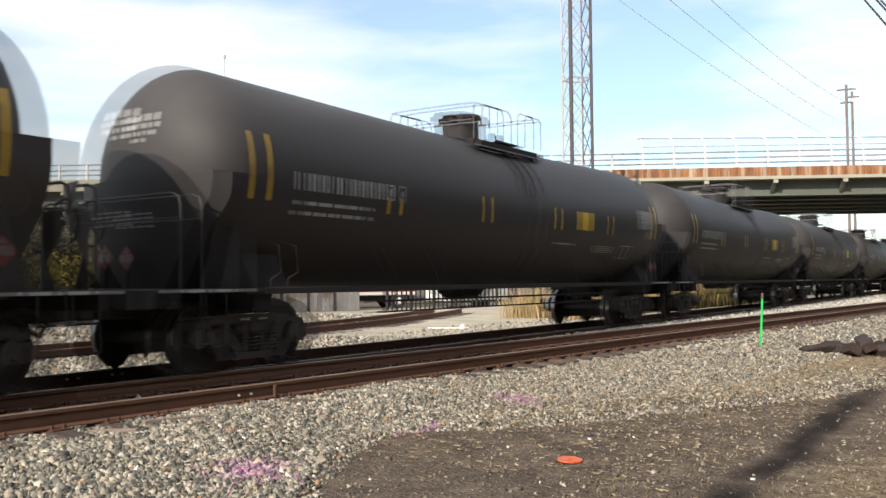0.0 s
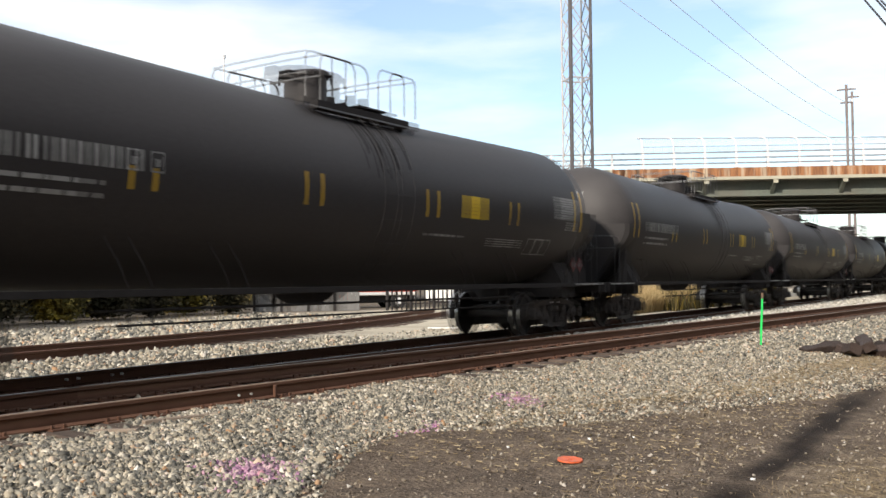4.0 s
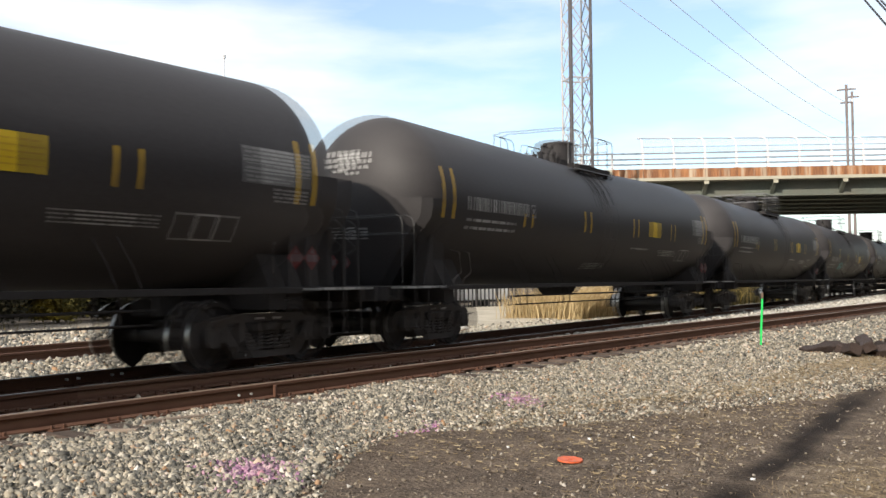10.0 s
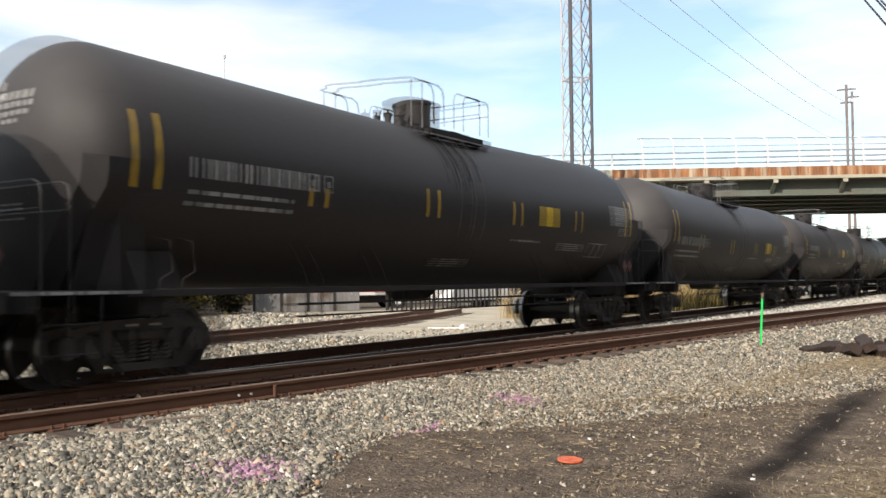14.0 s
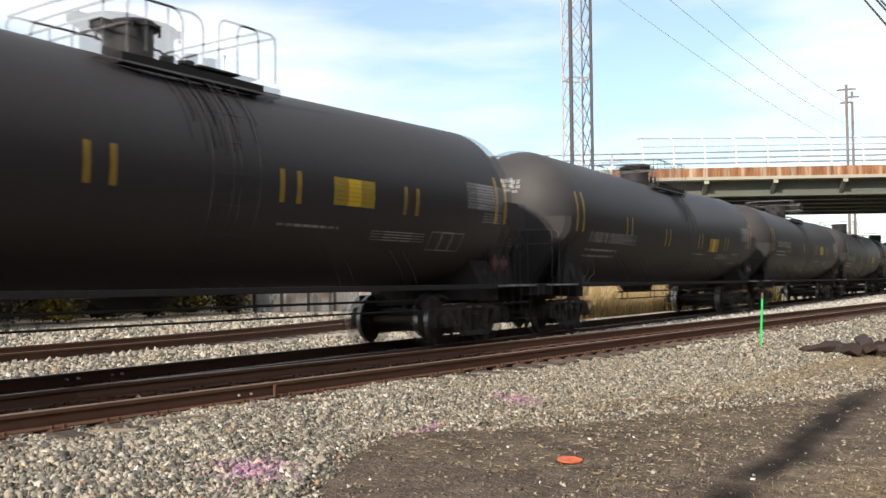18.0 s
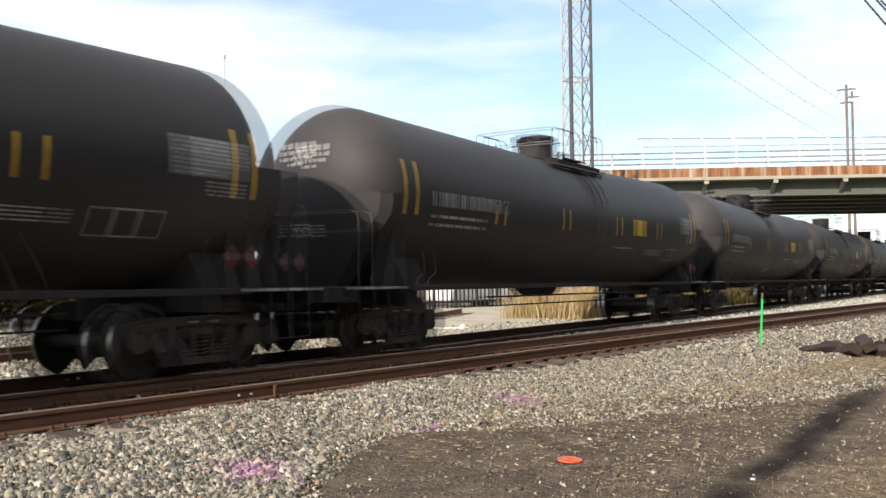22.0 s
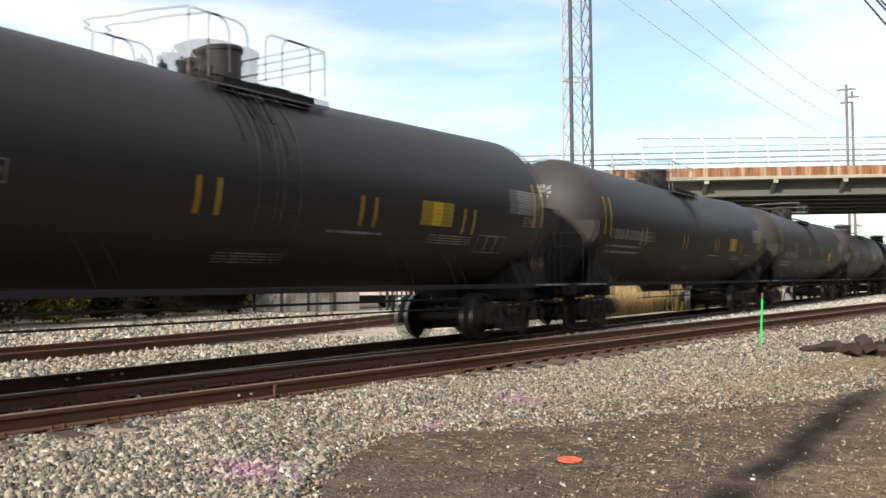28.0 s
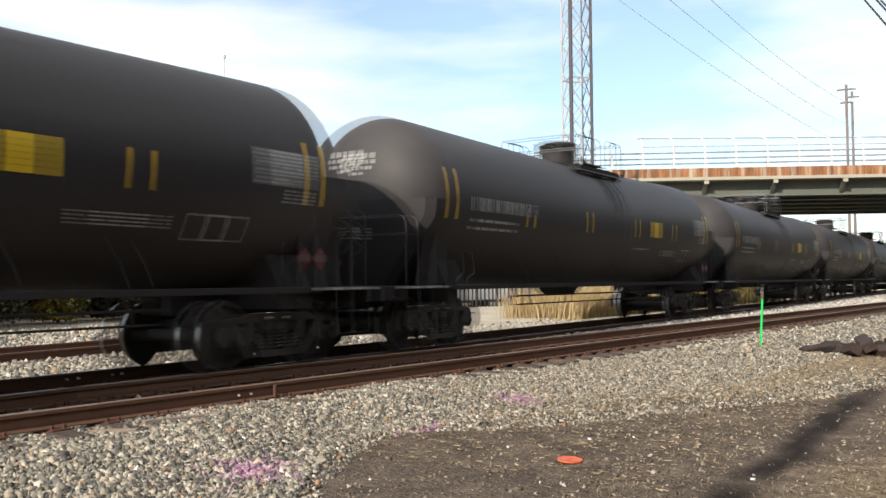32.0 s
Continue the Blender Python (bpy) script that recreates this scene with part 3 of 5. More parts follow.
def build_grass():
    rng = random.Random(5)
    low, tall, weeds, flat = [], [], [], []
    for _ in range(9000):
        s = rng.uniform(8.5, 25)
        wide = 0.45 + 0.75 * smooth_step(s, 10, 16)
        y = rng.gauss(edge_y(s) + 0.45 * wide, 0.5 * wide)
        flat.append((s, y, ground_z(s, y) + 0.012, rng.uniform(0.03, 0.11), rng.uniform(0.002, 0.0055)))
    for _ in range(3500):
        s = rng.uniform(9.5, 21)
        y = rng.uniform(edge_y(s) + 0.3, siding_y(s) - 1.1)
        flat.append((s, y, ground_z(s, y) + 0.022, rng.uniform(0.03, 0.09), rng.uniform(0.003, 0.007)))
    for _ in range(3800):
        s = 5.5 + 13 * rng.random() ** 1.3
        y = rng.uniform(0.5, edge_y(s))
        if (abs(y - 1.9) < 0.25 and s > 6.6) or (s < 8 and y > 3.5 and rng.random() < 0.8):
            continue
        flat.append((s, y, ground_z(s, y) + 0.006, rng.uniform(0.02, 0.09), rng.uniform(0.0015, 0.0045)))
    for _ in range(1700):
        s = 6.6 + 6.5 * rng.random() ** 1.2
        y = rng.uniform(2.3, edge_y(s) + 0.2)
        if math.hypot(s - 7.27, y - 3.49) < 0.2:
            continue
        flat.append((s, y, ground_z(s, y) + 0.008, rng.uniform(0.025, 0.07), rng.uniform(0.005, 0.011)))
    for _ in range(650):
        s, y = rng.gauss(7.6, 0.7), rng.gauss(0.95, 0.3)
        flat.append((s, y, ground_z(s, y) + 0.010, rng.uniform(0.03, 0.14), rng.uniform(0.0015, 0.004)))
    for _ in range(160):
        s, y = rng.choice(((7.1, 1.72, 0.12), (6.45, 2.75, 0.05), (7.9, 1.2, 0.3)))[:2]
        s, y = rng.gauss(s, 0.16), rng.gauss(y, 0.12)
        low.append((s, y, ground_z(s, y), rng.uniform(0.02, 0.07), rng.uniform(0.5, 1.3), rng.uniform(0.0015, 0.003)))
    litter_straw("straw_litter", flat, STRAW, "broken tan straw lying on soil and gravel", "straw")
    blades("dry_grass", low, STRAW, "flattened dry tan grass on soil", "grass")
    for _ in range(19000):
        s = rng.uniform(30.6, 46) + rng.gauss(0, 0.4)
        y = 14.0 + 3.4 * rng.random() ** 1.5 + 0.03 * (s - 28)
        h = rng.uniform(0.6, 1.35) * (1 + 0.25 * noise.noise((s * 0.8, y * 0.8, 1)))
        tall.append((s, y, ground_z(s, y), h, rng.uniform(0.05, 0.6), rng.uniform(0.006, 0.015)))
    blades("tall_dry_grass", tall, GOLDEN, "tall dried tan grass behind the track", "grass")
    for _ in range(4200):
        s = rng.uniform(40, 62)
        y = 13.8 + rng.random() * 3.5
        weeds.append((s, y, ground_z(s, y), rng.uniform(0.5, 1.5), rng.uniform(0.1, 0.6), rng.uniform(0.015, 0.035)))
    for _ in range(400):
        s = rng.uniform(4, 30)
        y = 26.0 + rng.random() * 4 + 0.12 * (s - 8)
        weeds.append((s, y, ground_z(s, y), rng.uniform(0.08, 0.28), rng.uniform(0.1, 0.7), rng.uniform(0.006, 0.015)))
    blades("weeds", weeds, WEED, "yellow-green weeds at the edge of the yard", "weeds")


build_grass()


# ---- tracks ----
def rail_mesh(name, line, s0, s1, step, top=0.0, head=HEADTOP):
    """A flat-bottomed rail swept along line(s)."""
    shape = [(-0.070, -0.180), (0.070, -0.180), (0.070, -0.168), (0.012, -0.150), (0.009, -0.050), (0.036, -0.040), (0.036, -0.008),
             (0.028, 0.0), (-0.028, 0.0), (-0.036, -0.008), (-0.036, -0.040), (-0.009, -0.050), (-0.012, -0.150), (-0.070, -0.168)]
    n = len(shape)
    verts, faces, shiny = [], [], []
    count = max(2, int((s1 - s0) / step) + 1)
    for i in range(count):
        s = s0 + (s1 - s0) * i / (count - 1)
        slope = (line(s + 0.1) - line(s - 0.1)) / 0.2
        c = 1 / math.hypot(1, slope)
        for d, z in shape:
            verts.append((s - d * slope * c, line(s) + d * c, top + z))
    for i in range(count - 1):
        for k in range(n):
            faces.append((i * n + k, i * n + (k + 1) % n, (i + 1) * n + (k + 1) % n, (i + 1) * n + k))
            shiny.append(1 if k in (6, 7, 8) else 0)
    faces += [tuple(range(n - 1, -1, -1)), tuple(range((count - 1) * n, count * n))]
    shiny += [0, 0]
    me = bpy.data.meshes.new(name)
    me.from_pydata(verts, [], faces)
    me.materials.append(RUST)
    me.materials.append(head)
    me.polygons.foreach_set("material_index", shiny)
    me.update()
    return me


def build_track(label, line, spans, ties, top=0.0, head=HEADTOP, name="railway_track"):
    track = thing(name, label, "railway track", kind="structure")
    for off, s0, s1 in spans:
        ob = new("rail", rail_mesh("rail", lambda s, off=off: line(s) + off, s0, s1, 1.5, top, head))
        ob.parent = track
    bm = bmesh.new()
    box(bm, -0.115, 0.115, -1.30, 1.30, -0.09, 0.09, bevel=0.012)
    tie_mesh = mesh_of("tie", bm, TIE)
    bm = bmesh.new()
    box(bm, -0.09, 0.09, -0.16, 0.16, -0.008, 0.008)
    for dx, dy in ((-0.06, -0.10), (0.06, 0.10), (0.06, -0.10)):
        box(bm, dx - 0.014, dx + 0.014, dy - 0.014, dy + 0.014, 0.008, 0.045)
    plate_mesh = mesh_of("tie_plate", bm, RUST)
    rng = random.Random(len(label))
    s = ties[0]
    while s < ties[1]:
        y = line(s)
        turn = math.atan(line(s + 0.5) - line(s - 0.5))
        tie = new("tie", tie_mesh)
        tie.parent = track
        tie.matrix_basis = Matrix.Translation((s, y + rng.uniform(-0.05, 0.05), top - 0.283 + rng.uniform(-0.008, 0.004))) @ Matrix.Rotation(turn + rng.uniform(-0.02, 0.02), 4, "Z")
        if s < 34 and y < 14:
            for off, s0, s1 in spans:
                if s0 < s < s1:
                    plate = new("tie_plate", plate_mesh)
                    plate.parent = track
                    plate.matrix_basis = Matrix.Translation((s, y + off, top - 0.186)) @ Matrix.Rotation(turn, 4, "Z")
        s += 0.56
    return track


G = 0.7535
build_track("main railway track with polished rails on timber ties", track_y, ((-G, -800, 800), (G, -800, 800)), (2, 95), head=SHINE)
siding = build_track("rusty siding track curving away on weathered timber ties", siding_y, ((-G, -24.5, 180), (G, 6.0, 180)), (3.3, 75))
build_track("rusty yard track half buried in gravel", far_y, ((-G, -40, 34.5), (G, -40, 34.5)), (4, 34.3), top=-0.09, head=RUST)


def build_fittings():
    bm = bmesh.new()
    for s in (7.15, 7.32):
        disc(bm, (s, siding_y(s) - G - 0.02, -0.105), 0.014, 0.03, n=10)
    part("joint_bolt", bm, BOLT, siding, "bright joint bolts")
    bm = bmesh.new()
    for s in (7.04, 7.21, 7.73, 7.885):
        disc(bm, (s, track_y(s) + G - 0.03, -0.08), 0.017, 0.05, n=10)
    part("joint_bolt", bm, BOLT, siding, "bright joint bolts")
    bm = bmesh.new()
    s = 7.64
    y = siding_y(s) - G
    box(bm, s - 0.02, s + 0.02, y - 0.085, y - 0.045, -0.17, -0.03, bevel=0.006)
    part("bond_clip", bm, RUST, siding)


build_fittings()

# ---- tank cars ----
R, ZC = 1.524, 2.548
TANGENT, DEPTH = 7.34, 0.83
CAR = 18.1037


def axis_z(x):
    """Height of the tank's axis: both halves fall a little towards the outlet in the middle."""
    return ZC + 0.017 * (min(abs(x), 7.4) - 3.0)


def head_depth(y, z, zc):
    """How far a head bulges past its seam at that place."""
    return DEPTH * max(1 - (math.hypot(y, z - zc) / R) ** 2.2, 0.0) ** (1 / 2.2)


def shield_x(y, z):
    return 7.93 + 0.33 * (1 - min((y * y + (z - ZC) ** 2) / R ** 2, 1))


def on_side(bm, x0, x1, z0, z1, lift=0.006, steps=4, slant=0.0):
    """A thin patch that follows the tank's side facing the siding."""
    rows = []
    for i in range(steps + 1):
        z = z0 + (z1 - z0) * i / steps
        r = R + lift
        y = -math.sqrt(r * r - (z - axis_z(x0)) ** 2)
        dx = slant * (z - z0)
        rows.append((bm.verts.new((x0 + dx, y, z)), bm.verts.new((x1 + dx, y, z))))
    for a_, b_ in zip(rows, rows[1:]):
        bm.faces.new((a_[0], a_[1], b_[1], b_[0]))


def on_head(bm, y0, y1, z0, z1, lift=0.012):
    """A thin patch on the head at the car's trailing end."""
    grid = []
    for i in range(3):
        row = []
        for j in range(3):
            y, z = y0 + (y1 - y0) * i / 2, z0 + (z1 - z0) * j / 2
            row.append(bm.verts.new((-(TANGENT + head_depth(y, z, axis_z(8))) - lift, y, z)))
        grid.append(row)
    for i in range(2):
        for j in range(2):
            bm.faces.new((grid[i][j], grid[i + 1][j], grid[i + 1][j + 1], grid[i][j + 1]))


def on_shield(bm, y0, y1, z0, z1):
    """A thin flat patch on the half shield at the car's trailing end."""
    bm.faces.new([bm.verts.new((-shield_x(y, z) - 0.008, y, z)) for y, z in ((y0, z0), (y1, z0), (y1, z1), (y0, z1))])


def lines_of_bars(bm, x0, x1, z0, z1, rows, rng, word=(0.08, 0.30), fill=0.6, gap=0.035, place=on_side):
    h = (z1 - z0) / rows
    for k in range(rows):
        x = x0 + rng.uniform(0, 0.06)
        while x < x1 - 0.04:
            w = min(rng.uniform(*word), x1 - x)
            zb = z1 - (k + 1) * h + h * (1 - fill) / 2
            place(bm, x, x + w, zb, zb + h * fill)
            x += w + gap


def lathe(bm, profile, n=48):
    rings = [[bm.verts.new((x, r * math.cos(k * 2 * math.pi / n), axis_z(x) + r * math.sin(k * 2 * math.pi / n))) for k in range(n)] for x, r in profile]
    for a_, b_ in zip(rings, rings[1:]):
        for k in range(n):
            bm.faces.new((a_[k], a_[(k + 1) % n], b_[(k + 1) % n], b_[k]))
    bm.faces.new(rings[0][::-1])
    bm.faces.new(rings[-1])


def build_truck(car, x, wheel_mesh):
    truck = new("truck")
    truck.parent = car
    truck.location = (x, 0, 0)
    for y in (-1.0, 1.0):
        bm = bmesh.new()
        lo, hi = y - 0.06, y + 0.06
        prism(bm, [(-1.18, 0.56), (-1.12, 0.66), (-0.55, 0.745), (0.55, 0.745), (1.12, 0.66), (1.18, 0.56), (0.98, 0.58), (0.50, 0.635), (-0.50, 0.635), (-0.98, 0.58)], "Y", lo, hi)
        prism(bm, [(-0.46, 0.15), (0.46, 0.15), (0.40, 0.245), (-0.40, 0.245)], "Y", lo, hi)
        for q in (-1, 1):
            prism(bm, [(q * 0.80, 0.615), (q * 0.62, 0.63), (q * 0.33, 0.26), (q * 0.44, 0.155)], "Y", lo + 0.004, hi - 0.004)
            prism(bm, [(q * 0.27, 0.24), (q * 0.36, 0.24), (q * 0.36, 0.65), (q * 0.27, 0.65)], "Y", lo + 0.008, hi - 0.008)
            prism(bm, [(q * 1.18, 0.58), (q * 1.05, 0.60), (q * 1.05, 0.36), (q * 1.14, 0.33), (q * 1.19, 0.40)], "Y", lo, hi)
            prism(bm, [(q * 0.74, 0.62), (q * 0.62, 0.62), (q * 0.62, 0.42), (q * 0.70, 0.35), (q * 0.74, 0.38)], "Y", lo, hi)
        part("side_frame", bm, GREASE, truck)
        for dx in (-0.17, 0.0, 0.17) if y < 0 else ():
            bm = bmesh.new()
            tube(bm, [(dx + 0.066 * math.cos(k * 0.785), y * 1.03 + 0.066 * math.sin(k * 0.785), 0.25 + 0.24 * k / 40) for k in range(41)], 0.017, 5)
            part("spring", bm, GREASE, truck)
        for dx in (-0.89, 0.89):
            bm = bmesh.new()
            disc(bm, (dx, y * 1.09, 0.46), 0.125, 0.16, "Y", 16)
            disc(bm, (dx, y * 1.17, 0.46), 0.06, 0.03, "Y", 8)
            part("axle_cap", bm, GREASE, truck)
    bm = bmesh.new()
    box(bm, -0.24, 0.24, -1.13, 1.13, 0.495, 0.63, bevel=0.03)
    part("bolster", bm, GREASE, truck)
    bm = bmesh.new()
    box(bm, -0.30, 0.30, -0.92, 0.92, 0.19, 0.50, bevel=0.03)
    part("spring_plank", bm, GREASE, truck)
    bm = bmesh.new()
    box(bm, -0.085, 0.085, -1.067, -1.061, 0.665, 0.695)
    tagged(part("stencil", bm, WHITE, truck), kind="stuff")
    for dx in (-0.89, 0.89):
        ws = new("wheelset", wheel_mesh)
        ws.parent = truck
        ws.location = (dx, 0, 0.457)
        WHEELSETS.append(ws)
    return truck


def wheelset_mesh():
    bm = bmesh.new()
    n = 28
    for side in (-1, 1):
        prof = [(0.690, 0.08), (0.690, 0.38), (0.680, 0.40), (0.680, 0.485), (0.712, 0.485), (0.722, 0.462), (0.82, 0.455), (0.82, 0.40), (0.775, 0.37), (0.765, 0.14), (0.83, 0.11), (0.83, 0.05)]
        rings = [[bm.verts.new((r * math.cos(k * 2 * math.pi / n), side * y, r * math.sin(k * 2 * math.pi / n))) for k in range(n)] for y, r in prof]
        for a_, b_ in zip(rings, rings[1:]):
            for k in range(n):
                bm.faces.new((a_[k], a_[(k + 1) % n], b_[(k + 1) % n], b_[k]))
    rod(bm, (0, -1.1, 0), (0, 1.1, 0), 0.085, 12)
    me = mesh_of("wheelset", bm, GREASE, True)
    me.materials.append(TREAD)
    for p_ in me.polygons:
        c = p_.center
        if 0.45 < math.hypot(c.x, c.z) < 0.475 and 0.72 < abs(c.y) < 0.83:
            p_.material_index = 1
    return me


WHEELSETS = []


def newer_fittings(car):
    """Low manway with side lugs, a valve cluster and a bowed end rail."""
    bm = bmesh.new()
    disc(bm, (0.07, 0, 4.25), 0.45, 0.56, "Z", 28)
    disc(bm, (0.07, 0, 4.54), 0.475, 0.05, "Z", 28)
    disc(bm, (0.07, 0, 4.585), 0.47, 0.05, "Z", 28, r2=0.38)
    box(bm, -0.55, -0.35, -0.06, 0.06, 4.43, 4.50, bevel=0.015)
    box(bm, 0.49, 0.67, -0.06, 0.06, 4.41, 4.50, bevel=0.015)
    part("manway_housing", bm, TANK, car, smooth=True)
    for x, y, r, z in ((-0.78, -0.22, 0.11, 4.24), (-0.62, 0.18, 0.09, 4.30), (-0.95, 0.20, 0.08, 4.20), (-0.55, -0.30, 0.06, 4.18)):
        bm = bmesh.new()
        disc(bm, (x, y, (z + 3.95) / 2), r * 0.7, z - 3.95, "Z", 12)
        disc(bm, (x, y, z), r, 0.06, "Z", 12)
        rod(bm, (x, y, z), (x, y, z + 0.10), 0.018, 6)
        part("valve", bm, TANK, car)
    for q in ((-0.95, 1.18, -1.02, -0.86, 3.775, 3.90), (-0.78, 1.18, 0.52, 1.00, 3.96, 3.99), (0.52, 1.18, -0.515, 0.515, 4.05, 4.08)):
        bm = bmesh.new()
        box(bm, *q)
        part("top_platform", bm, IRON, car)
    bm = bmesh.new()
    # pale strip that stands in for light catching the platform edge
    box(bm, -0.95, 1.18, -1.03, -1.024, 3.775, 3.80)
    part("platform_edge", bm, TOPPIPE, car, "platform edge strip, painted pale as a lit edge")
    for x in (-0.6, 0.3, 1.05):
        bm = bmesh.new()
        box(bm, x - 0.03, x + 0.03, -1.0, 1.0, 3.70, 3.885)
        part("platform_bearer", bm, IRON, car)
    for y in (-0.98, 1.0):
        bm = bmesh.new()
        tube(bm, [(-1.16, y, 3.86), (-1.16, y, 4.66), (-1.10, y, 4.70), (-0.66, y, 4.70), (-0.52, y, 4.64), (-0.47, y, 4.52), (-0.46, y, 3.98)], 0.018)
        part("top_handrail", bm, TOPPIPE, car)
        bm = bmesh.new()
        tube(bm, [(0.21, y, 3.98), (0.21, y, 4.54), (0.25, y, 4.62), (0.34, y, 4.66), (1.04, y, 4.66), (1.11, y, 4.63), (1.13, y, 4.56), (1.13, y, 3.98)], 0.018)
        part("top_handrail", bm, TOPPIPE, car)
    bm = bmesh.new()
    tube(bm, [(-1.16, -0.98, 4.70), (-1.24, -0.75, 4.70), (-1.40, -0.35, 4.69), (-1.42, 0.05, 4.69), (-1.58, 0.45, 4.68), (-1.56, 0.62, 4.68), (-1.40, 0.72, 4.68), (-1.36, 0.90, 4.68), (-1.16, 1.0, 4.70)], 0.018)
    part("bowed_rail", bm, TOPPIPE, car)
    for z in (4.65, 4.40):
        bm = bmesh.new()
        rod(bm, (1.13, -0.98, z), (1.13, 1.0, z), 0.016)
        part("cross_rail", bm, TOPPIPE, car)


def build_tank_car(kind, later=False):
    """kind 1: number beside the low tape; kind 2: number and label set lower; kind 3: only the number lower; kind 4: like 2, with the label further on. later: the newer top fittings. The car's middle is at the origin, railhead at z 0."""
    rng = random.Random(20 + kind)
    car = thing("tank_car", "black railway tank car with yellow reflective tape and white stencils", "tank car", "cars of the passing freight train")
    bm = bmesh.new()
    head = [(-(TANGENT + DEPTH * math.cos(i / 14 * math.pi / 2) ** (2 / 2.2)), max(R * math.sin(i / 14 * math.pi / 2) ** (2 / 2.2), 0.02)) for i in range(15)]
    body = [(x, R) for x in (-5.5, -3.7, -1.9, 0.0, 1.9, 3.7, 5.5)]
    lathe(bm, head + body + [(-x, r) for x, r in reversed(head)])
    part("tank", bm, TANK, car, smooth=True)
    for side in (-1, 1):
        # half shield standing off the lower part of each head, closed at its sides
        bm = bmesh.new()
        rows = []
        out, rise = (0.11, 0.10) if side > 0 else (0.0, 0.0)
        for z, half in ((1.08, 0.62), (1.35, 0.82), (1.62, 1.02), (1.90, 1.22), (2.06, 1.36), (2.24, 1.48), (2.40, 1.515), (2.56 + rise, 1.52)):
            row = [bm.verts.new((side * (shield_x(half * (j / 5 - 1), z) + out), half * (j / 5 - 1), z)) for j in range(11)]
            rows.append([bm.verts.new((side * 7.36, -half, z))] + row + [bm.verts.new((side * 7.36, half, z))])
        for a_, b_ in zip(rows, rows[1:]):
            for j in range(12):
                bm.faces.new((a_[j], a_[j + 1], b_[j + 1], b_[j]))
        bmesh.ops.recalc_face_normals(bm, faces=bm.faces)
        bmesh.ops.solidify(bm, geom=bm.faces[:], thickness=0.014)
        part("head_shield", bm, TANK, car, smooth=True)
        bm = bmesh.new()
        for x0 in (7.42, 7.86, 8.30):
            box(bm, *sorted((side * x0, side * (x0 + 0.36))), -1.428, -1.421, 1.052, 1.088)
        tagged(part("platform_stripe", bm, GREYT, car, "worn pale marking along the platform edge"), kind="stuff")
        # end platform, sill end and handrail
        bm = bmesh.new()
        lo, hi = sorted((side * 7.3, side * 8.78))
        box(bm, lo, hi, -1.42, 1.42, 1.045, 1.095, bevel=0.008)
        box(bm, *sorted((side * 8.70, side * 8.80)), -1.42, 1.42, 0.86, 1.09, bevel=0.01)
        part("end_platform", bm, IRON, car)
        bm = bmesh.new()
        x = side * 8.32
        tube(bm, [(x, -1.40, 1.09), (x, -1.40, 2.10), (x, -1.36, 2.21), (x, -1.25, 2.25), (x, 1.25, 2.25), (x, 1.36, 2.21), (x, 1.40, 2.10), (x, 1.40, 1.09)], 0.018)
        tube(bm, [(x, -1.40, 1.95), (x, 1.40, 1.95)], 0.012)
        part("end_handrail", bm, PIPE, car)
        bm = bmesh.new()
        box(bm, *sorted((side * 5.9, side * 8.9)), -0.32, 0.32, 0.72, 1.10, bevel=0.02)
        part("stub_sill", bm, IRON, car)
        bm = bmesh.new()
        prism(bm, [(-1.40, 0.80), (1.40, 0.80), (1.40, 1.08), (1.15, 1.55), (0.6, 1.18), (-0.6, 1.18), (-1.15, 1.55), (-1.40, 1.08)], "X", side * 6.95 - 0.16, side * 6.95 + 0.16)
        part("body_bolster", bm, IRON, car)
        bm = bmesh.new()
        prism(bm, [(side * 7.28, 1.10), (side * 7.9, 1.10), (side * 7.62, 2.10), (side * 7.30, 2.35)], "Y", -1.30, -1.27)
        part("gusset_plate", bm, IRON, car)
        bm = bmesh.new()
        prism(bm, [(side * 7.28, 1.10), (side * 7.9, 1.10), (side * 7.62, 2.10), (side * 7.30, 2.35)], "Y", 1.27, 1.30)
        part("gusset_plate", bm, IRON, car)
        bm = bmesh.new()
        rod(bm, (side * 8.8, 0, 0.88), (side * 9.0, 0, 0.88), 0.10)
        box(bm, *sorted((side * 8.92, side * 9.08)), -0.17, 0.13, 0.72, 1.02, bevel=0.03)
        part("coupler", bm, GREASE, car)
        bm = bmesh.new()
        tube(bm, [(side * 8.85, 0.35, 0.80), (side * 8.95, 0.36, 0.62), (side * 9.04, 0.30, 0.52)], 0.024)
        part("brake_hose", bm, IRON, car)
        bm = bmesh.new()
        tube(bm, [(side * 6.86, -1.43, 1.10), (side * 6.84, -1.44, 1.22), (side * 6.74, -1.52, 1.30), (side * 6.76, -1.50, 1.66), (side * 6.90, -1.40, 1.70)], 0.012)
        part("grab_iron", bm, IRON, car)
        bm = bmesh.new()
        for z in (0.42, 0.74):
            rod(bm, (side * 8.35, -1.44, z), (side * 7.95, -1.44, z), 0.014)
        rod(bm, (side * 8.35, -1.44, 0.42), (side * 8.35, -1.42, 1.06), 0.014)
        rod(bm, (side * 7.95, -1.44, 0.42), (side * 7.95, -1.42, 1.06), 0.014)
        part("step", bm, IRON, car)
    for y in (-1.43, 1.43):
        bm = bmesh.new()
        box(bm, -7.3, 7.3, y - 0.03, y + 0.03, 1.015, 1.10, bevel=0.006)
        part("side_sill", bm, IRON, car)
    for y in (-1.30,):
        for z, r in ((0.86, 0.018), (0.69, 0.014)):
            bm = bmesh.new()
            rod(bm, (-4.7, y, z), (4.7, y, z - 0.01), r)
            part("brake_pipe", bm, IRON, car)
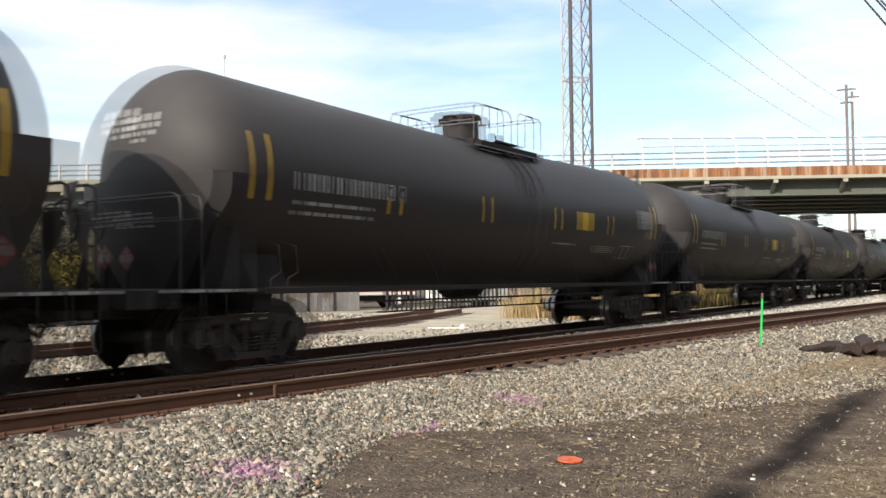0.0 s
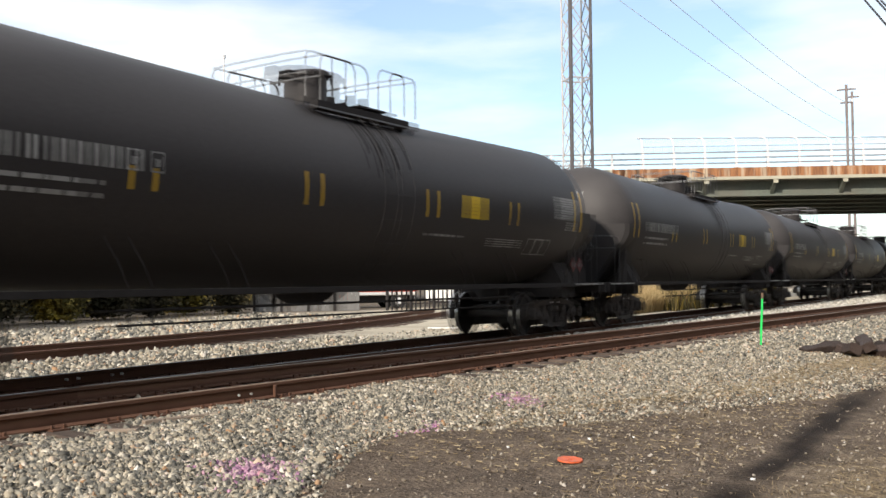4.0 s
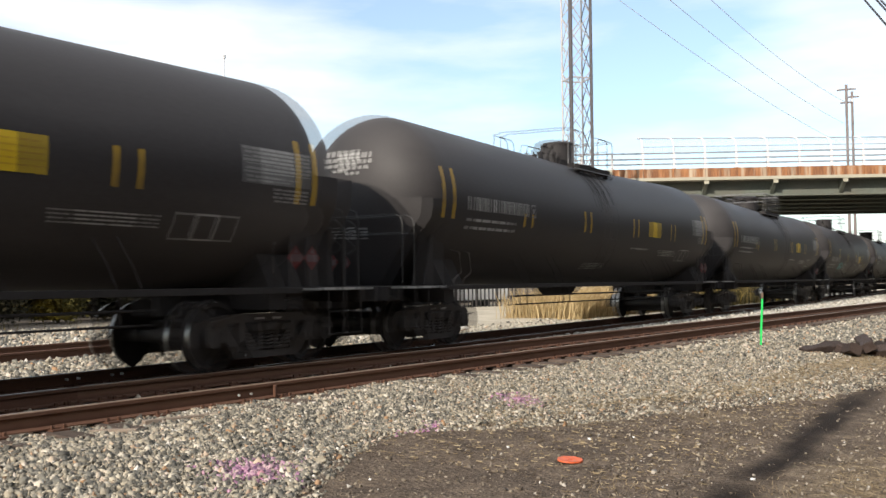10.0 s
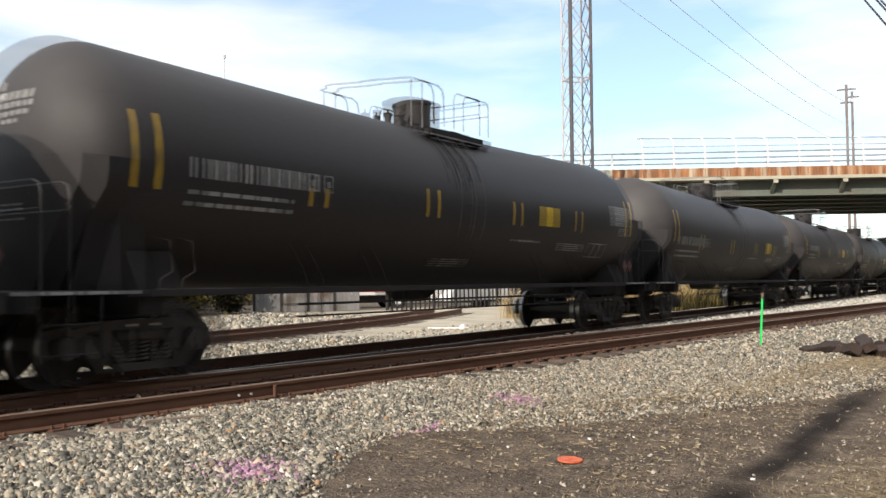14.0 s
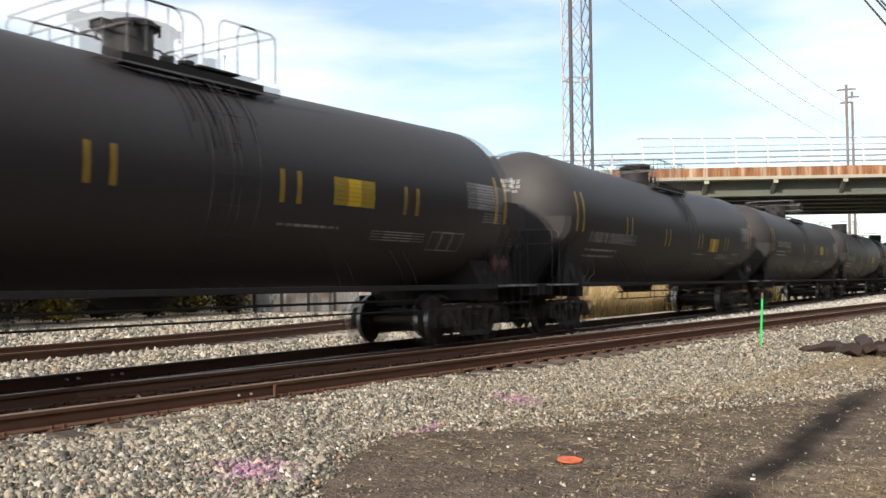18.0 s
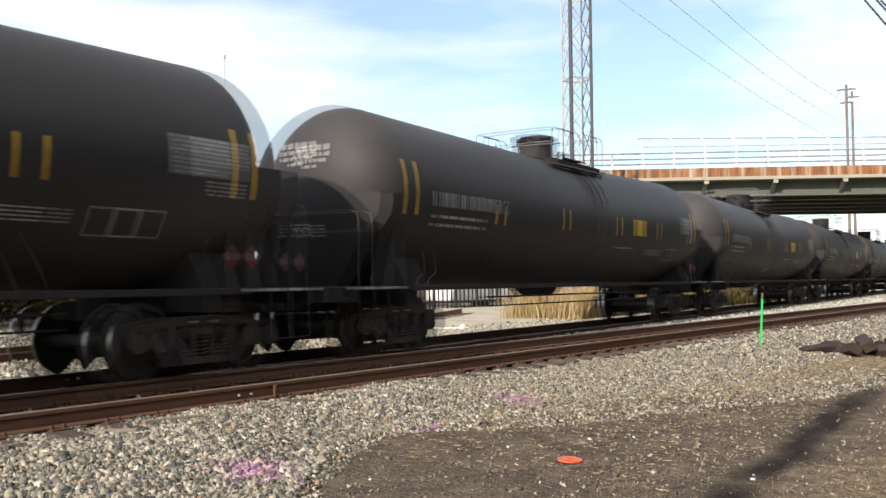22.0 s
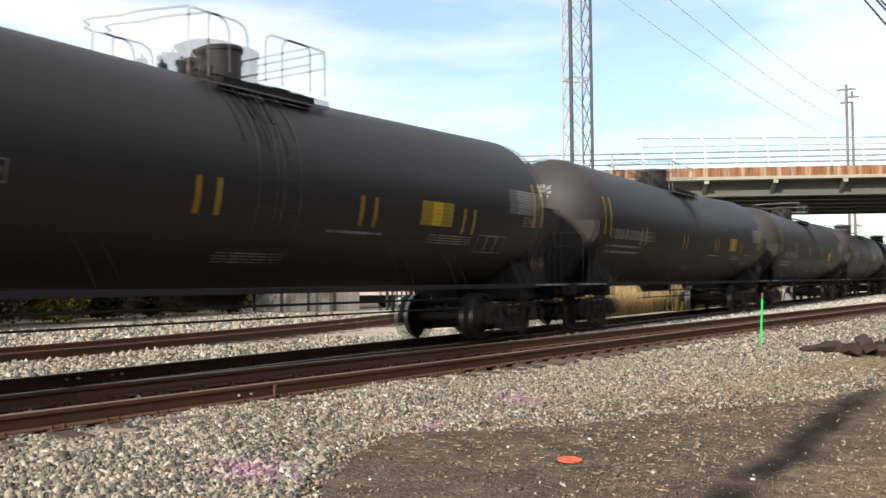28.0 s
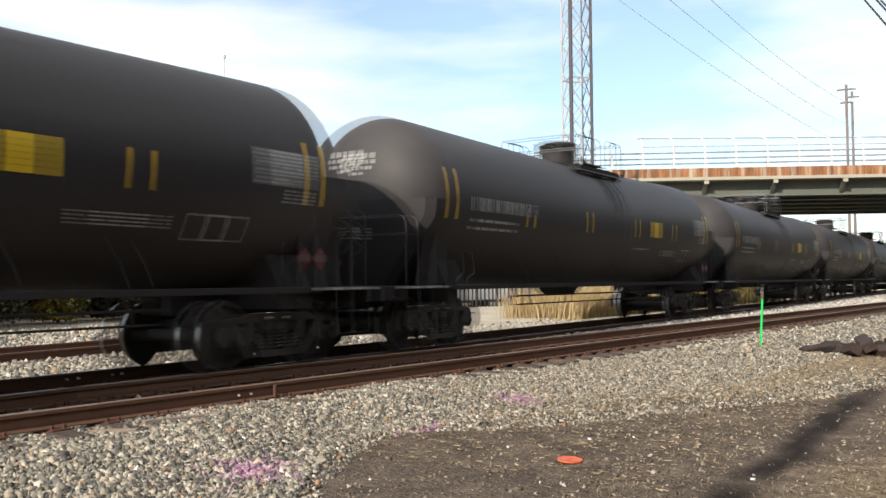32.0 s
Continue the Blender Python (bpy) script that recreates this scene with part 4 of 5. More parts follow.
    for x in (-4.2, -2.2, 0.9, 2.4, 4.2):
        bm = bmesh.new()
        box(bm, x - 0.02, x + 0.02, -1.32, -1.28, 0.67, 1.03)
        part("pipe_hanger", bm, IRON, car)
    for x in (-4.4, -2.9, 2.7, 4.3):
        bm = bmesh.new()
        tube(bm, [(x - 0.12, -1.27, 1.70), (x, -1.40, 1.38), (x + 0.10, -1.45, 1.08)], 0.009)
        part("sill_strap", bm, TANK, car)
    # outlet under the middle
    bm = bmesh.new()
    prism(bm, [(-0.62, 1.10), (0.55, 1.10), (0.38, 0.95), (0.10, 0.82), (-0.12, 0.80), (-0.35, 0.90)], "Y", -0.4, 0.4)
    part("bottom_outlet", bm, IRON, car)
    # top fittings
    if later:
        newer_fittings(car)
    else:
        bm = bmesh.new()
        disc(bm, (0.03, 0, 4.22), 0.46, 0.54, "Z", 28)
        disc(bm, (0.03, 0, 4.52), 0.51, 0.06, "Z", 28)
        disc(bm, (0.03, 0, 4.575), 0.49, 0.06, "Z", 28, r2=0.39)
        for k in range(8):
            a_ = k * math.pi / 4
            rod(bm, (0.03 + 0.53 * math.cos(a_), 0.53 * math.sin(a_), 4.39), (0.03 + 0.53 * math.cos(a_), 0.53 * math.sin(a_), 4.55), 0.02, 6)
        box(bm, -0.64, -0.42, -0.12, 0.12, 4.42, 4.55, bevel=0.02)
        part("manway_housing", bm, TANK, car, smooth=True)
        for q in ((-0.98, 1.66, -1.02, -0.86, 3.775, 3.90), (-0.90, 1.66, 0.56, 1.02, 3.96, 3.99), (0.60, 1.66, -0.55, 0.55, 4.09, 4.12)):
            bm = bmesh.new()
            box(bm, *q)
            part("top_platform", bm, IRON, car)
        bm = bmesh.new()
        # the lit platform edge again, as a strip in a pale colour
        box(bm, -0.95, 1.66, -1.03, -1.024, 3.775, 3.80)
        part("platform_edge", bm, TOPPIPE, car, "platform edge strip, painted pale as a lit edge")
        for x in (-0.7, 0.4, 1.5):
            bm = bmesh.new()
            box(bm, x - 0.03, x + 0.03, -1.0, 1.0, 3.70, 3.885)
            part("platform_bearer", bm, IRON, car)
        bm = bmesh.new()
        disc(bm, (1.05, 0.25, 4.24), 0.12, 0.24, "Z", 12)
        part("valve", bm, TANK, car)
        bm = bmesh.new()
        disc(bm, (1.05, -0.25, 4.22), 0.09, 0.20, "Z", 12)
        part("valve", bm, TANK, car)
        for y in (-0.98, 1.0):
            bm = bmesh.new()
            tube(bm, [(-0.88, y, 3.90), (-0.88, y, 4.50), (-0.84, y, 4.59), (-0.74, y, 4.61), (0.10, y, 4.62), (0.22, y, 4.58), (0.28, y, 4.48), (0.28, y, 3.98)], 0.018)
            part("top_handrail", bm, TOPPIPE, car)
            bm = bmesh.new()
            tube(bm, [(0.88, y, 3.98), (0.88, y, 4.55), (0.92, y, 4.63), (1.00, y, 4.66), (1.50, y, 4.66), (1.58, y, 4.62), (1.60, y, 4.54), (1.60, y, 3.98)], 0.018)
            part("top_handrail", bm, TOPPIPE, car)
            bm = bmesh.new()
            rod(bm, (-0.28, y, 3.98), (-0.28, y, 4.61), 0.016)
            part("rail_post", bm, TOPPIPE, car)
        for x, z in ((-0.86, 4.60), (1.58, 4.62), (-0.86, 4.28)):
            bm = bmesh.new()
            tube(bm, [(x, -0.98, z), (x, -0.5, z + 0.015), (x, 0.5, z + 0.015), (x, 1.0, z)], 0.018)
            part("cross_rail", bm, TOPPIPE, car)
    first_stile = -0.53 if later else 0.22
    for x in (first_stile, first_stile + 0.46):
        bm = bmesh.new()
        pts = []
        for k in range(11):
            a_ = radians(62 - k * 11.6)
            pts.append((x, -(R + 0.10) * math.cos(a_), ZC + (R + 0.10) * math.sin(a_)))
        pts.append((x, -1.46, 1.06))
        tube(bm, pts, 0.0065, 6)
        part("ladder_stile", bm, TANK, car)
    bm = bmesh.new()
    for k in range(8):
        a_ = radians(55 - k * 14)
        y, z = -(R + 0.10) * math.cos(a_), ZC + (R + 0.10) * math.sin(a_)
        rod(bm, (first_stile, y, z), (first_stile + 0.46, y, z), 0.0065, 6)
    tagged(part("ladder_rung", bm, TANK, car), kind="stuff")
    # dark spill marks under the fittings
    bm = bmesh.new()
    for _ in range(13):
        x, w, z1 = first_stile + rng.uniform(-0.25, 0.75), rng.uniform(0.02, 0.06), 3.80 + rng.uniform(-0.10, 0.06)
        z0 = z1 - rng.uniform(0.25, 0.95)
        on_side(bm, x, x + w, z0, z1, 0.004, 6, slant=rng.uniform(-0.04, 0.04))
    tagged(part("spill_mark", bm, SPILL, car, "dark drip marks below the fittings"), kind="stuff")
    # tape, labels and stencils
    drop = {1: 0.0, 2: 0.15, 3: 0.235, 4: 0.0}[kind]
    tape = [(-7.27, 3.13, 2.25, 0.11), (-1.46, 2.70 - drop, 2.24 - drop, 0.095), (1.70 if kind == 3 else 1.50, 2.69 - drop, 2.24 - drop, 0.095),
            (4.60 if kind == 3 else 4.32, 2.68 - drop, 2.23 - drop, 0.095), (7.22, 3.10, 2.23, 0.11)]
    tape.append({1: (-4.33, 2.485, 2.22, 0.095), 2: (-4.33, 2.71, 2.28, 0.095), 3: (-4.85, 2.52, 2.06, 0.095), 4: (-4.33, 2.71, 2.28, 0.095)}[kind])
    for x, z1, z0, w in tape:
        bm = bmesh.new()
        on_side(bm, x - w / 2, x + w / 2, z0, z1, 0.007, 6)
        part("reflective_tape", bm, YELLOW, car)
    px, pz = {1: (2.87, 2.28), 2: (2.92, 2.02), 3: (3.57, 2.10), 4: (3.62, 2.02)}[kind]
    bm = bmesh.new()
    on_side(bm, px - 0.31, px + 0.31, pz, pz + 0.40, 0.007)
    part("yellow_label", bm, LABELY, car, "yellow rectangular label")
    bm = bmesh.new()
    lines_of_bars(bm, px - 0.27, px + 0.27, pz + 0.04, pz + 0.36, 5, rng, (0.08, 0.2), 0.3, 0.02, lambda *q: on_side(*q, 0.010, 1))
    tagged(part("label_print", bm, YELLOW, car), kind="stuff")
    iz = {1: 2.43, 2: 2.035, 3: 2.16, 4: 2.035}[kind]
    bm = bmesh.new()
    x, pitch = (-6.92, 0.215) if kind == 3 else (-6.50, 0.195)
    for k in range(11):
        if k != 4:
            for bx in (x, x + 0.082):
                on_side(bm, bx, bx + 0.046, iz, iz + 0.245, 0.008, 3)
        x += pitch if k != 4 else 0.12
    tagged(part("number_stencil", bm, NUMBER, car, "white stencilled number bars"), kind="stuff")
    bm = bmesh.new()
    for bx in (x + 0.02, x + 0.26):
        for q in ((bx, bx + 0.2, iz + 0.225, iz + 0.245), (bx, bx + 0.2, iz, iz + 0.02), (bx, bx + 0.02, iz, iz + 0.245), (bx + 0.18, bx + 0.2, iz, iz + 0.245), (bx + 0.06, bx + 0.14, iz + 0.07, iz + 0.16)):
            on_side(bm, *q, 0.008, 1)
        if kind == 1:
            break
    tagged(part("code_box", bm, GREYT, car), kind="stuff")
    bm = bmesh.new()
    lines_of_bars(bm, -6.95 if kind == 3 else -6.55, -4.98, iz - 0.38, iz - 0.10, 2, rng, (0.10, 0.30), 0.36)
    tagged(part("capacity_stencil", bm, GREYT, car), kind="stuff")
    bm = bmesh.new()
    lines_of_bars(bm, 1.45 - 2 * drop, 2.45 - 2 * drop, 1.93 - 0.2 * drop, 1.975 - 0.2 * drop, 1, rng, (0.12, 0.22), 0.8)
    tagged(part("stencil_line", bm, GREYT, car), kind="stuff")
    bm = bmesh.new()
    lines_of_bars(bm, 3.55, 4.70, 1.80, 1.97, 4, rng, (0.2, 0.5), 0.42)
    tagged(part("small_stencil", bm, GREYT, car), kind="stuff")
    if later:
        bm = bmesh.new()
        lines_of_bars(bm, -0.95, 0.0, 1.42, 1.57, 4, rng, (0.15, 0.4), 0.42)
        tagged(part("small_stencil", bm, GREYT, car), kind="stuff")
    bm = bmesh.new()
    for q in ((5.22, 5.92, 1.985, 2.01), (5.22, 5.92, 1.69, 1.71)):
        on_side(bm, *q, 0.008, 1)
    for x in (5.22, 5.52, 5.58, 5.90):
        on_side(bm, x, x + 0.02, 1.70, 2.0, 0.008, 3)
    tagged(part("inspection_box", bm, GREYT, car), kind="stuff")
    bm = bmesh.new()
    on_side(bm, 6.18, 7.14, 2.45, 2.93, 0.0065)
    part("panel_field", bm, FIELD, car)
    bm = bmesh.new()
    lines_of_bars(bm, 6.20, 7.14, 2.46, 2.93, 9, rng, (0.10, 0.35), 0.62, 0.015)
    tagged(part("data_panel", bm, GREYT, car, "faded stencilled data panel"), kind="stuff")
    bm = bmesh.new()
    lines_of_bars(bm, 6.75, 7.10, 2.22, 2.42, 4, rng, (0.08, 0.2), 0.55, 0.02)
    tagged(part("small_stencil", bm, GREYT, car), kind="stuff")
    bm = bmesh.new()
    for z0, z1, y0, y1 in ((3.33, 3.43, -0.34, 0.42), (3.23, 3.30, -0.36, 0.44), (3.13, 3.19, -0.30, 0.40), (3.04, 3.09, -0.12, 0.20)):
        y = y0
        while y < y1:
            w = rng.uniform(0.06, 0.16)
            on_head(bm, y, min(y + w, y1), z0, z1)
            y += w + 0.03
    tagged(part("head_stencil", bm, NUMBER, car), kind="stuff")
    bm = bmesh.new()
    for k in range(4):
        y = -0.35
        while y < 0.40 - 0.1 * (k % 2):
            w = rng.uniform(0.08, 0.2)
            on_shield(bm, y, y + w, 1.90 + 0.055 * k, 1.925 + 0.055 * k)
            y += w + 0.03
    tagged(part("shield_stencil", bm, GREYT, car), kind="stuff")
    for x, y, face in ((-8.20, 0.20, "X"), (7.23, -1.46, "Y")):
        def diamond(r0, lo, hi):
            bm = bmesh.new()
            c = y if face == "X" else x
            prism(bm, [(c - r0, 1.50), (c, 1.50 - r0), (c + r0, 1.50), (c, 1.50 + r0)], face, lo, hi)
            return bm
        at = x if face == "X" else y
        pl = part("placard", diamond(0.165, at - 0.006, at + 0.006), REDP, car, "red diamond hazard placard")
        bm = bmesh.new()
        c = y if face == "X" else x
        prism(bm, [(c - 0.11, 1.45), (c + 0.11, 1.45), (c + 0.11, 1.55), (c - 0.11, 1.55)], face, at - 0.012, at - 0.007)
        prism(bm, [(c - 0.05, 1.57), (c + 0.05, 1.57), (c, 1.63)], face, at - 0.012, at - 0.007)
        part("placard_band", bm, PALEP, pl)
        bm = bmesh.new()
        if face == "X":
            rod(bm, (x + 0.02, y, 1.09), (x + 0.02, y, 1.5), 0.02, 6)
        else:
            rod(bm, (x, y + 0.02, 1.09), (x, y + 0.02, 1.5), 0.02, 6)
        part("placard_post", bm, IRON, car)
    # hand brake
    bm = bmesh.new()
    tube(bm, [(8.56, -0.95 + 0.26 * math.cos(k * math.pi / 10), 1.85 + 0.26 * math.sin(k * math.pi / 10)) for k in range(21)], 0.017, 6)
    wheel = part("brake_wheel", bm, PIPE, car)
    for k in range(5):
        bm = bmesh.new()
        rod(bm, (8.56, -0.95, 1.85), (8.56, -0.95 + 0.26 * math.cos(k * 1.257), 1.85 + 0.26 * math.sin(k * 1.257)), 0.011, 6)
        part("spoke", bm, PIPE, wheel)
    bm = bmesh.new()
    rod(bm, (8.46, -0.95, 1.85), (8.58, -0.95, 1.85), 0.03, 8)
    part("hub", bm, IRON, wheel)
    bm = bmesh.new()
    box(bm, 8.36, 8.47, -1.06, -0.84, 1.095, 2.0, bevel=0.02)
    part("brake_housing", bm, IRON, car)
    for x in (-6.95, 6.95):
        build_truck(car, x, WHEEL_MESH)
    return car


WHEEL_MESH = wheelset_mesh()
KIND_TWO = (9, 13, 20)
KIND_FOUR = (32,)
KIND_THREE = (16, 18, 22, 27, 28, 30, 31)
SLACK = {2: -0.2, 3: 0.36, 4: 0.31, 5: 0.25, 6: 0.2, 7: 0.16, 8: 0.11, 13: -0.07, 14: -0.06, 15: -0.1, 18: -0.06, 19: -0.06, 20: -0.09,
         21: -0.03, 24: 0.04, 25: 0.04, 26: 0.06, 27: 0.04, 28: 0.05, 29: 0.06, 30: 0.07, 31: 0.07, 32: 0.03, 34: -0.04, 35: -0.11}
LATER = (9, 10, 11, 13, 14, 15, 17, 21, 23, 25, 26, 29, 32) + KIND_THREE
SOURCES = {(1, False): build_tank_car(1), (1, True): build_tank_car(1, True), (2, False): build_tank_car(2), (2, True): build_tank_car(2, True), (3, True): build_tank_car(3, True), (4, True): build_tank_car(4, True)}
CARS, used = {}, set()
for k in range(-2, 43):
    key = (2 if k in KIND_TWO else 3 if k in KIND_THREE else 4 if k in KIND_FOUR else 1, k in LATER)
    CARS[k] = copy_thing(SOURCES[key], pose(0, 0, 0)) if key in used else SOURCES[key]
    used.add(key)


def sprayed(name, material, strokes, car, label, r=0.022):
    bm = bmesh.new()
    for stroke in strokes:
        pts = []
        for x, z in stroke:
            pts.append((x, z))
        for (x0, z0), (x1, z1) in zip(pts, pts[1:]):
            n = 3
            for i in range(n):
                xa, za, xb, zb = x0 + (x1 - x0) * i / n, z0 + (z1 - z0) * i / n, x0 + (x1 - x0) * (i + 1) / n, z0 + (z1 - z0) * (i + 1) / n
                d = Vector((xb - xa, zb - za)).normalized() * r
                quad = [(xa - d.y, za + d.x), (xb - d.y, zb + d.x), (xb + d.y, zb - d.x), (xa + d.y, za - d.x)]
                bm.faces.new([bm.verts.new((x, -math.sqrt((R + 0.011) ** 2 - (z - axis_z(x)) ** 2), z)) for x, z in quad])
    tagged(part(name, bm, material, car, label), kind="stuff")


def build_graffiti():
    """Abstract scribbles sprayed on one car."""
    rng = random.Random(8)

    def arc(cx, cz, rx, rz, a0=0, a1=360, lean=0.0):
        n = max(5, int(abs(a1 - a0) / 24))
        pts = [radians(a0 + (a1 - a0) * k / n) for k in range(n + 1)]
        return [(cx + rx * math.cos(t) + lean * math.sin(t), cz + rz * math.sin(t)) for t in pts]
    car = CARS[13]
    tagged(car, "black railway tank car with teal and pale sprayed scribbles")
    teal = [arc(-3.72, 1.83, 0.17, 0.11), arc(-3.45, 1.86, 0.22, 0.10), arc(-3.20, 1.84, 0.18, 0.14), arc(-2.78, 1.75, 0.12, 0.13, -80, 95)]
    teal += [[(x, 1.98 + rng.uniform(-0.02, 0.06)), (x + rng.uniform(-0.05, 0.03), 1.80), (x + rng.uniform(-0.02, 0.1), 1.62)] for x in (-3.62, -3.48, -3.34, -3.22, -3.08, -2.96, -2.82)]
    teal += [[(-3.9, 1.82), (-3.45, 1.62), (-3.15, 1.74), (-2.7, 1.80)], [(-3.3, 1.48), (-3.05, 1.70), (-2.78, 1.82)], [(-3.1, 1.47), (-2.95, 1.64), (-2.72, 1.76)], [(-3.5, 1.90), (-3.22, 1.50), (-3.05, 1.80)]]
    sprayed("graffiti", TEAL, teal, car, "teal sprayed scribble", 0.013)
    pale = [arc(-2.17, 2.00, 0.17, 0.08, 60, 300), arc(-1.88, 1.98, 0.17, 0.09), arc(-1.80, 1.86, 0.16, 0.16, -80, 80), [(-2.42, 1.74), (-1.66, 1.72)], [(-2.40, 1.735), (-1.70, 1.70)]]
    pale += [[(x, 1.77), (x + 0.02, 1.93), (x + 0.10, 1.80), (x + 0.12, 1.92)] for x in (-2.28, -2.13, -1.98, -1.86)]
    pale += [[(x, 1.58), (x + 0.05, 1.67), (x + 0.09, 1.58), (x + 0.02, 1.62)] for x in (-2.50, -2.38, -2.26, -2.14, -2.02, -1.90, -1.78)] + [[(-2.4, 1.52), (-1.9, 1.50)]]
    sprayed("graffiti", GHOST, pale, car, "pale sprayed scribble", 0.010)
    pale = [arc(1.98, 2.57, 0.10, 0.055), arc(1.98, 2.57, 0.06, 0.03), arc(2.22, 2.56, 0.10, 0.055), arc(2.22, 2.56, 0.06, 0.03)]
    pale += [arc(1.70 + 0.145 * k, 2.25 + 0.05 * math.sin(k * 1.7), 0.085, 0.12 + 0.04 * (k % 3), lean=0.04 * (k % 2)) for k in range(8)]
    pale += [[(1.52, 2.33), (1.62, 2.16), (1.78, 2.30), (1.95, 2.10), (2.2, 2.28), (2.45, 2.08), (2.75, 2.26)]]
    pale += [[(x, 2.52), (x - 0.06, 2.36), (x - 0.02, 2.24)] for x in (2.36, 2.48, 2.60, 2.70)] + [[(2.02, 2.05), (1.93, 1.86)], [(2.20, 2.05), (2.13, 1.84)], [(2.45, 2.08), (2.33, 1.92)]]
    sprayed("graffiti", GHOST, pale, car, "pale sprayed scribble", 0.012)
    stripes = [[(3.05 + 0.10 * k, 2.06 - 0.008 * k), (3.00 + 0.10 * k, 1.88), (2.90 + 0.09 * k, 1.70), (2.74 + 0.09 * k, 1.56)] for k in range(9)]
    stripes += [arc(2.85 + 0.1 * k, 1.555, 0.08, 0.035, 0, 300) for k in range(7)] + [[(2.62, 1.62), (2.63, 1.54), (2.9, 1.50), (3.3, 1.53)]]
    stripes += [[(3.35 + 0.12 * k, 2.08), (3.42 + 0.12 * k, 2.03), (3.36 + 0.12 * k, 1.96)] for k in range(5)]
    sprayed("graffiti", GHOST, stripes, car, "pale sprayed stripes", 0.008)
    olive = [arc(4.35 + 0.24 * k, 1.92, 0.13, 0.10, 20 * k, 250 + 20 * k, 0.05) for k in range(8)] + [[(4.2, 1.84), (5.0, 1.88), (6.0, 1.84)]]
    sprayed("graffiti", OLIVE, olive, car, "olive sprayed scribble", 0.012)


build_graffiti()


# ---- overpass ----
def build_overpass():
    bridge = thing("overpass", "steel girder road overpass with rust-streaked parapet and railings", "bridge")
    bridge.matrix_basis = Matrix.Translation((57.9, 21.9, 0)) @ Matrix.Rotation(math.atan2(-0.877, 0.48), 4, "Z")
    lo, hi, bay = -70.0, 45.0, 2.07

    def span(bm, a_, b_, y0, y1, z0, z1):
        box(bm, a_, b_, y0, y1, z0, z1)
    HOOP = ((0.10, 9.80), (0.10, 10.25), (0.18, 10.58), (0.45, 10.88), (0.85, 11.06), (1.25, 11.12))

    def low(t):
        return 0.92 - 0.011 * max(t, 0.0)

    def hoop(t):
        return [(t - 0.18 * (y - 0.10), y, 9.72 + (z - 9.80) * low(t)) for y, z in HOOP]
    t0, n = -0.12 - 33 * bay, 54
    for k in range(n):
        t = t0 + k * bay
        bm = bmesh.new()
        span(bm, t + 0.01, t + bay - 0.01, 0.0, 0.30, 8.04, 8.65)
        part("parapet_panel", bm, PARAPET if k >= 32 else DECKEDGE, bridge)
        bm = bmesh.new()
        box(bm, t - 0.085, t + 0.085, 0.06, 0.22, 8.65, 9.76, bevel=0.01)
        box(bm, t - 0.11, t + 0.11, 0.02, 0.24, 8.65, 8.75, bevel=0.01)
        part("railing_post", bm, GALV, bridge)
        if k >= 33:
            bm = bmesh.new()
            tube(bm, hoop(t), 0.066, 6)
            part("fence_hoop", bm, GALV, bridge)
    for k0 in range(0, n, 6):
        a_, b_ = t0 + k0 * bay, t0 + min(k0 + 6, n - 1) * bay
        for z in (9.72, 9.33, 8.98):
            bm = bmesh.new()
            rod(bm, (a_, 0.10, z), (b_, 0.10, z), 0.050, 6)
            part("rail", bm, RAILD, bridge)
    a_, b_ = -0.12, t0 + (n - 1) * bay
    for y, z, r, sh in ((0.10, 10.28, 0.026, 0.0), (0.72, 11.01, 0.024, -0.11), (1.25, 11.12, 0.034, -0.205)):
        bm = bmesh.new()
        tube(bm, [(a_ + sh, y, 9.72 + (z - 9.80) * low(a_)), (b_ + sh, y, 9.72 + (z - 9.80) * low(b_))], r, 6)
        part("fence_rail", bm, RAILD, bridge)
    bm = bmesh.new()
    t = a_
    while t < 26:
        tube(bm, hoop(t), 0.0085, 3)
        t += 0.12
    tagged(part("fence_mesh", bm, RAILD, bridge, "chain-link fence mesh"), kind="stuff")
    bm = bmesh.new()
    box(bm, lo, hi, 0.30, 16.0, 8.04, 8.15)
    part("deck", bm, CONC, bridge)
    for t in np.arange(lo, hi, 2.5):
        bm = bmesh.new()
        span(bm, t, t + 2.49, -0.06, 0.26, 7.83, 8.035)
        part("deck_edge", bm, DECKEDGE, bridge)
    for k, y in enumerate((1.05, 3.6, 6.2, 8.8, 11.4, 14.0)):
        drop = 0.08 * k
        for t in np.arange(lo, hi, 23.0):
            bm = bmesh.new()
            for y0, y1, z0, z1 in ((y - 0.22, y + 0.22, 6.78 - drop, 6.84 - drop), (y - 0.02, y + 0.02, 6.84 - drop, 7.77), (y - 0.22, y + 0.22, 7.77, 7.825)):
                span(bm, t, t + 22.98, y0, y1, z0, z1)
            part("girder", bm, GIRDER, bridge)
    t = 4.09 - 16 * 4.53
    while t < hi:
        if t > lo:
            bm = bmesh.new()
            prism(bm, [(0.02, 7.82), (0.02, 7.56), (0.25, 7.56), (1.02, 6.90), (1.02, 7.82)], "X", t - 0.12, t + 0.12)
            part("bracket", bm, GIRDER, bridge)
            bm = bmesh.new()
            prism(bm, [(0.0, 7.825), (0.0, 7.58), (0.018, 7.58), (0.018, 7.825)], "X", t - 0.16, t + 0.16)
            part("bracket_plate", bm, DECKEDGE, bridge)
        t += 4.53
    for t in (-62.0, -42.0, -22.0, 31.0):
        bm = bmesh.new()
        box(bm, t - 0.6, t + 0.6, 0.6, 15.4, 5.6, 6.6, bevel=0.05)
        for y in (2.2, 8.0, 13.8):
            disc(bm, (t, y, 2.5), 0.5, 6.3, "Z", 20)
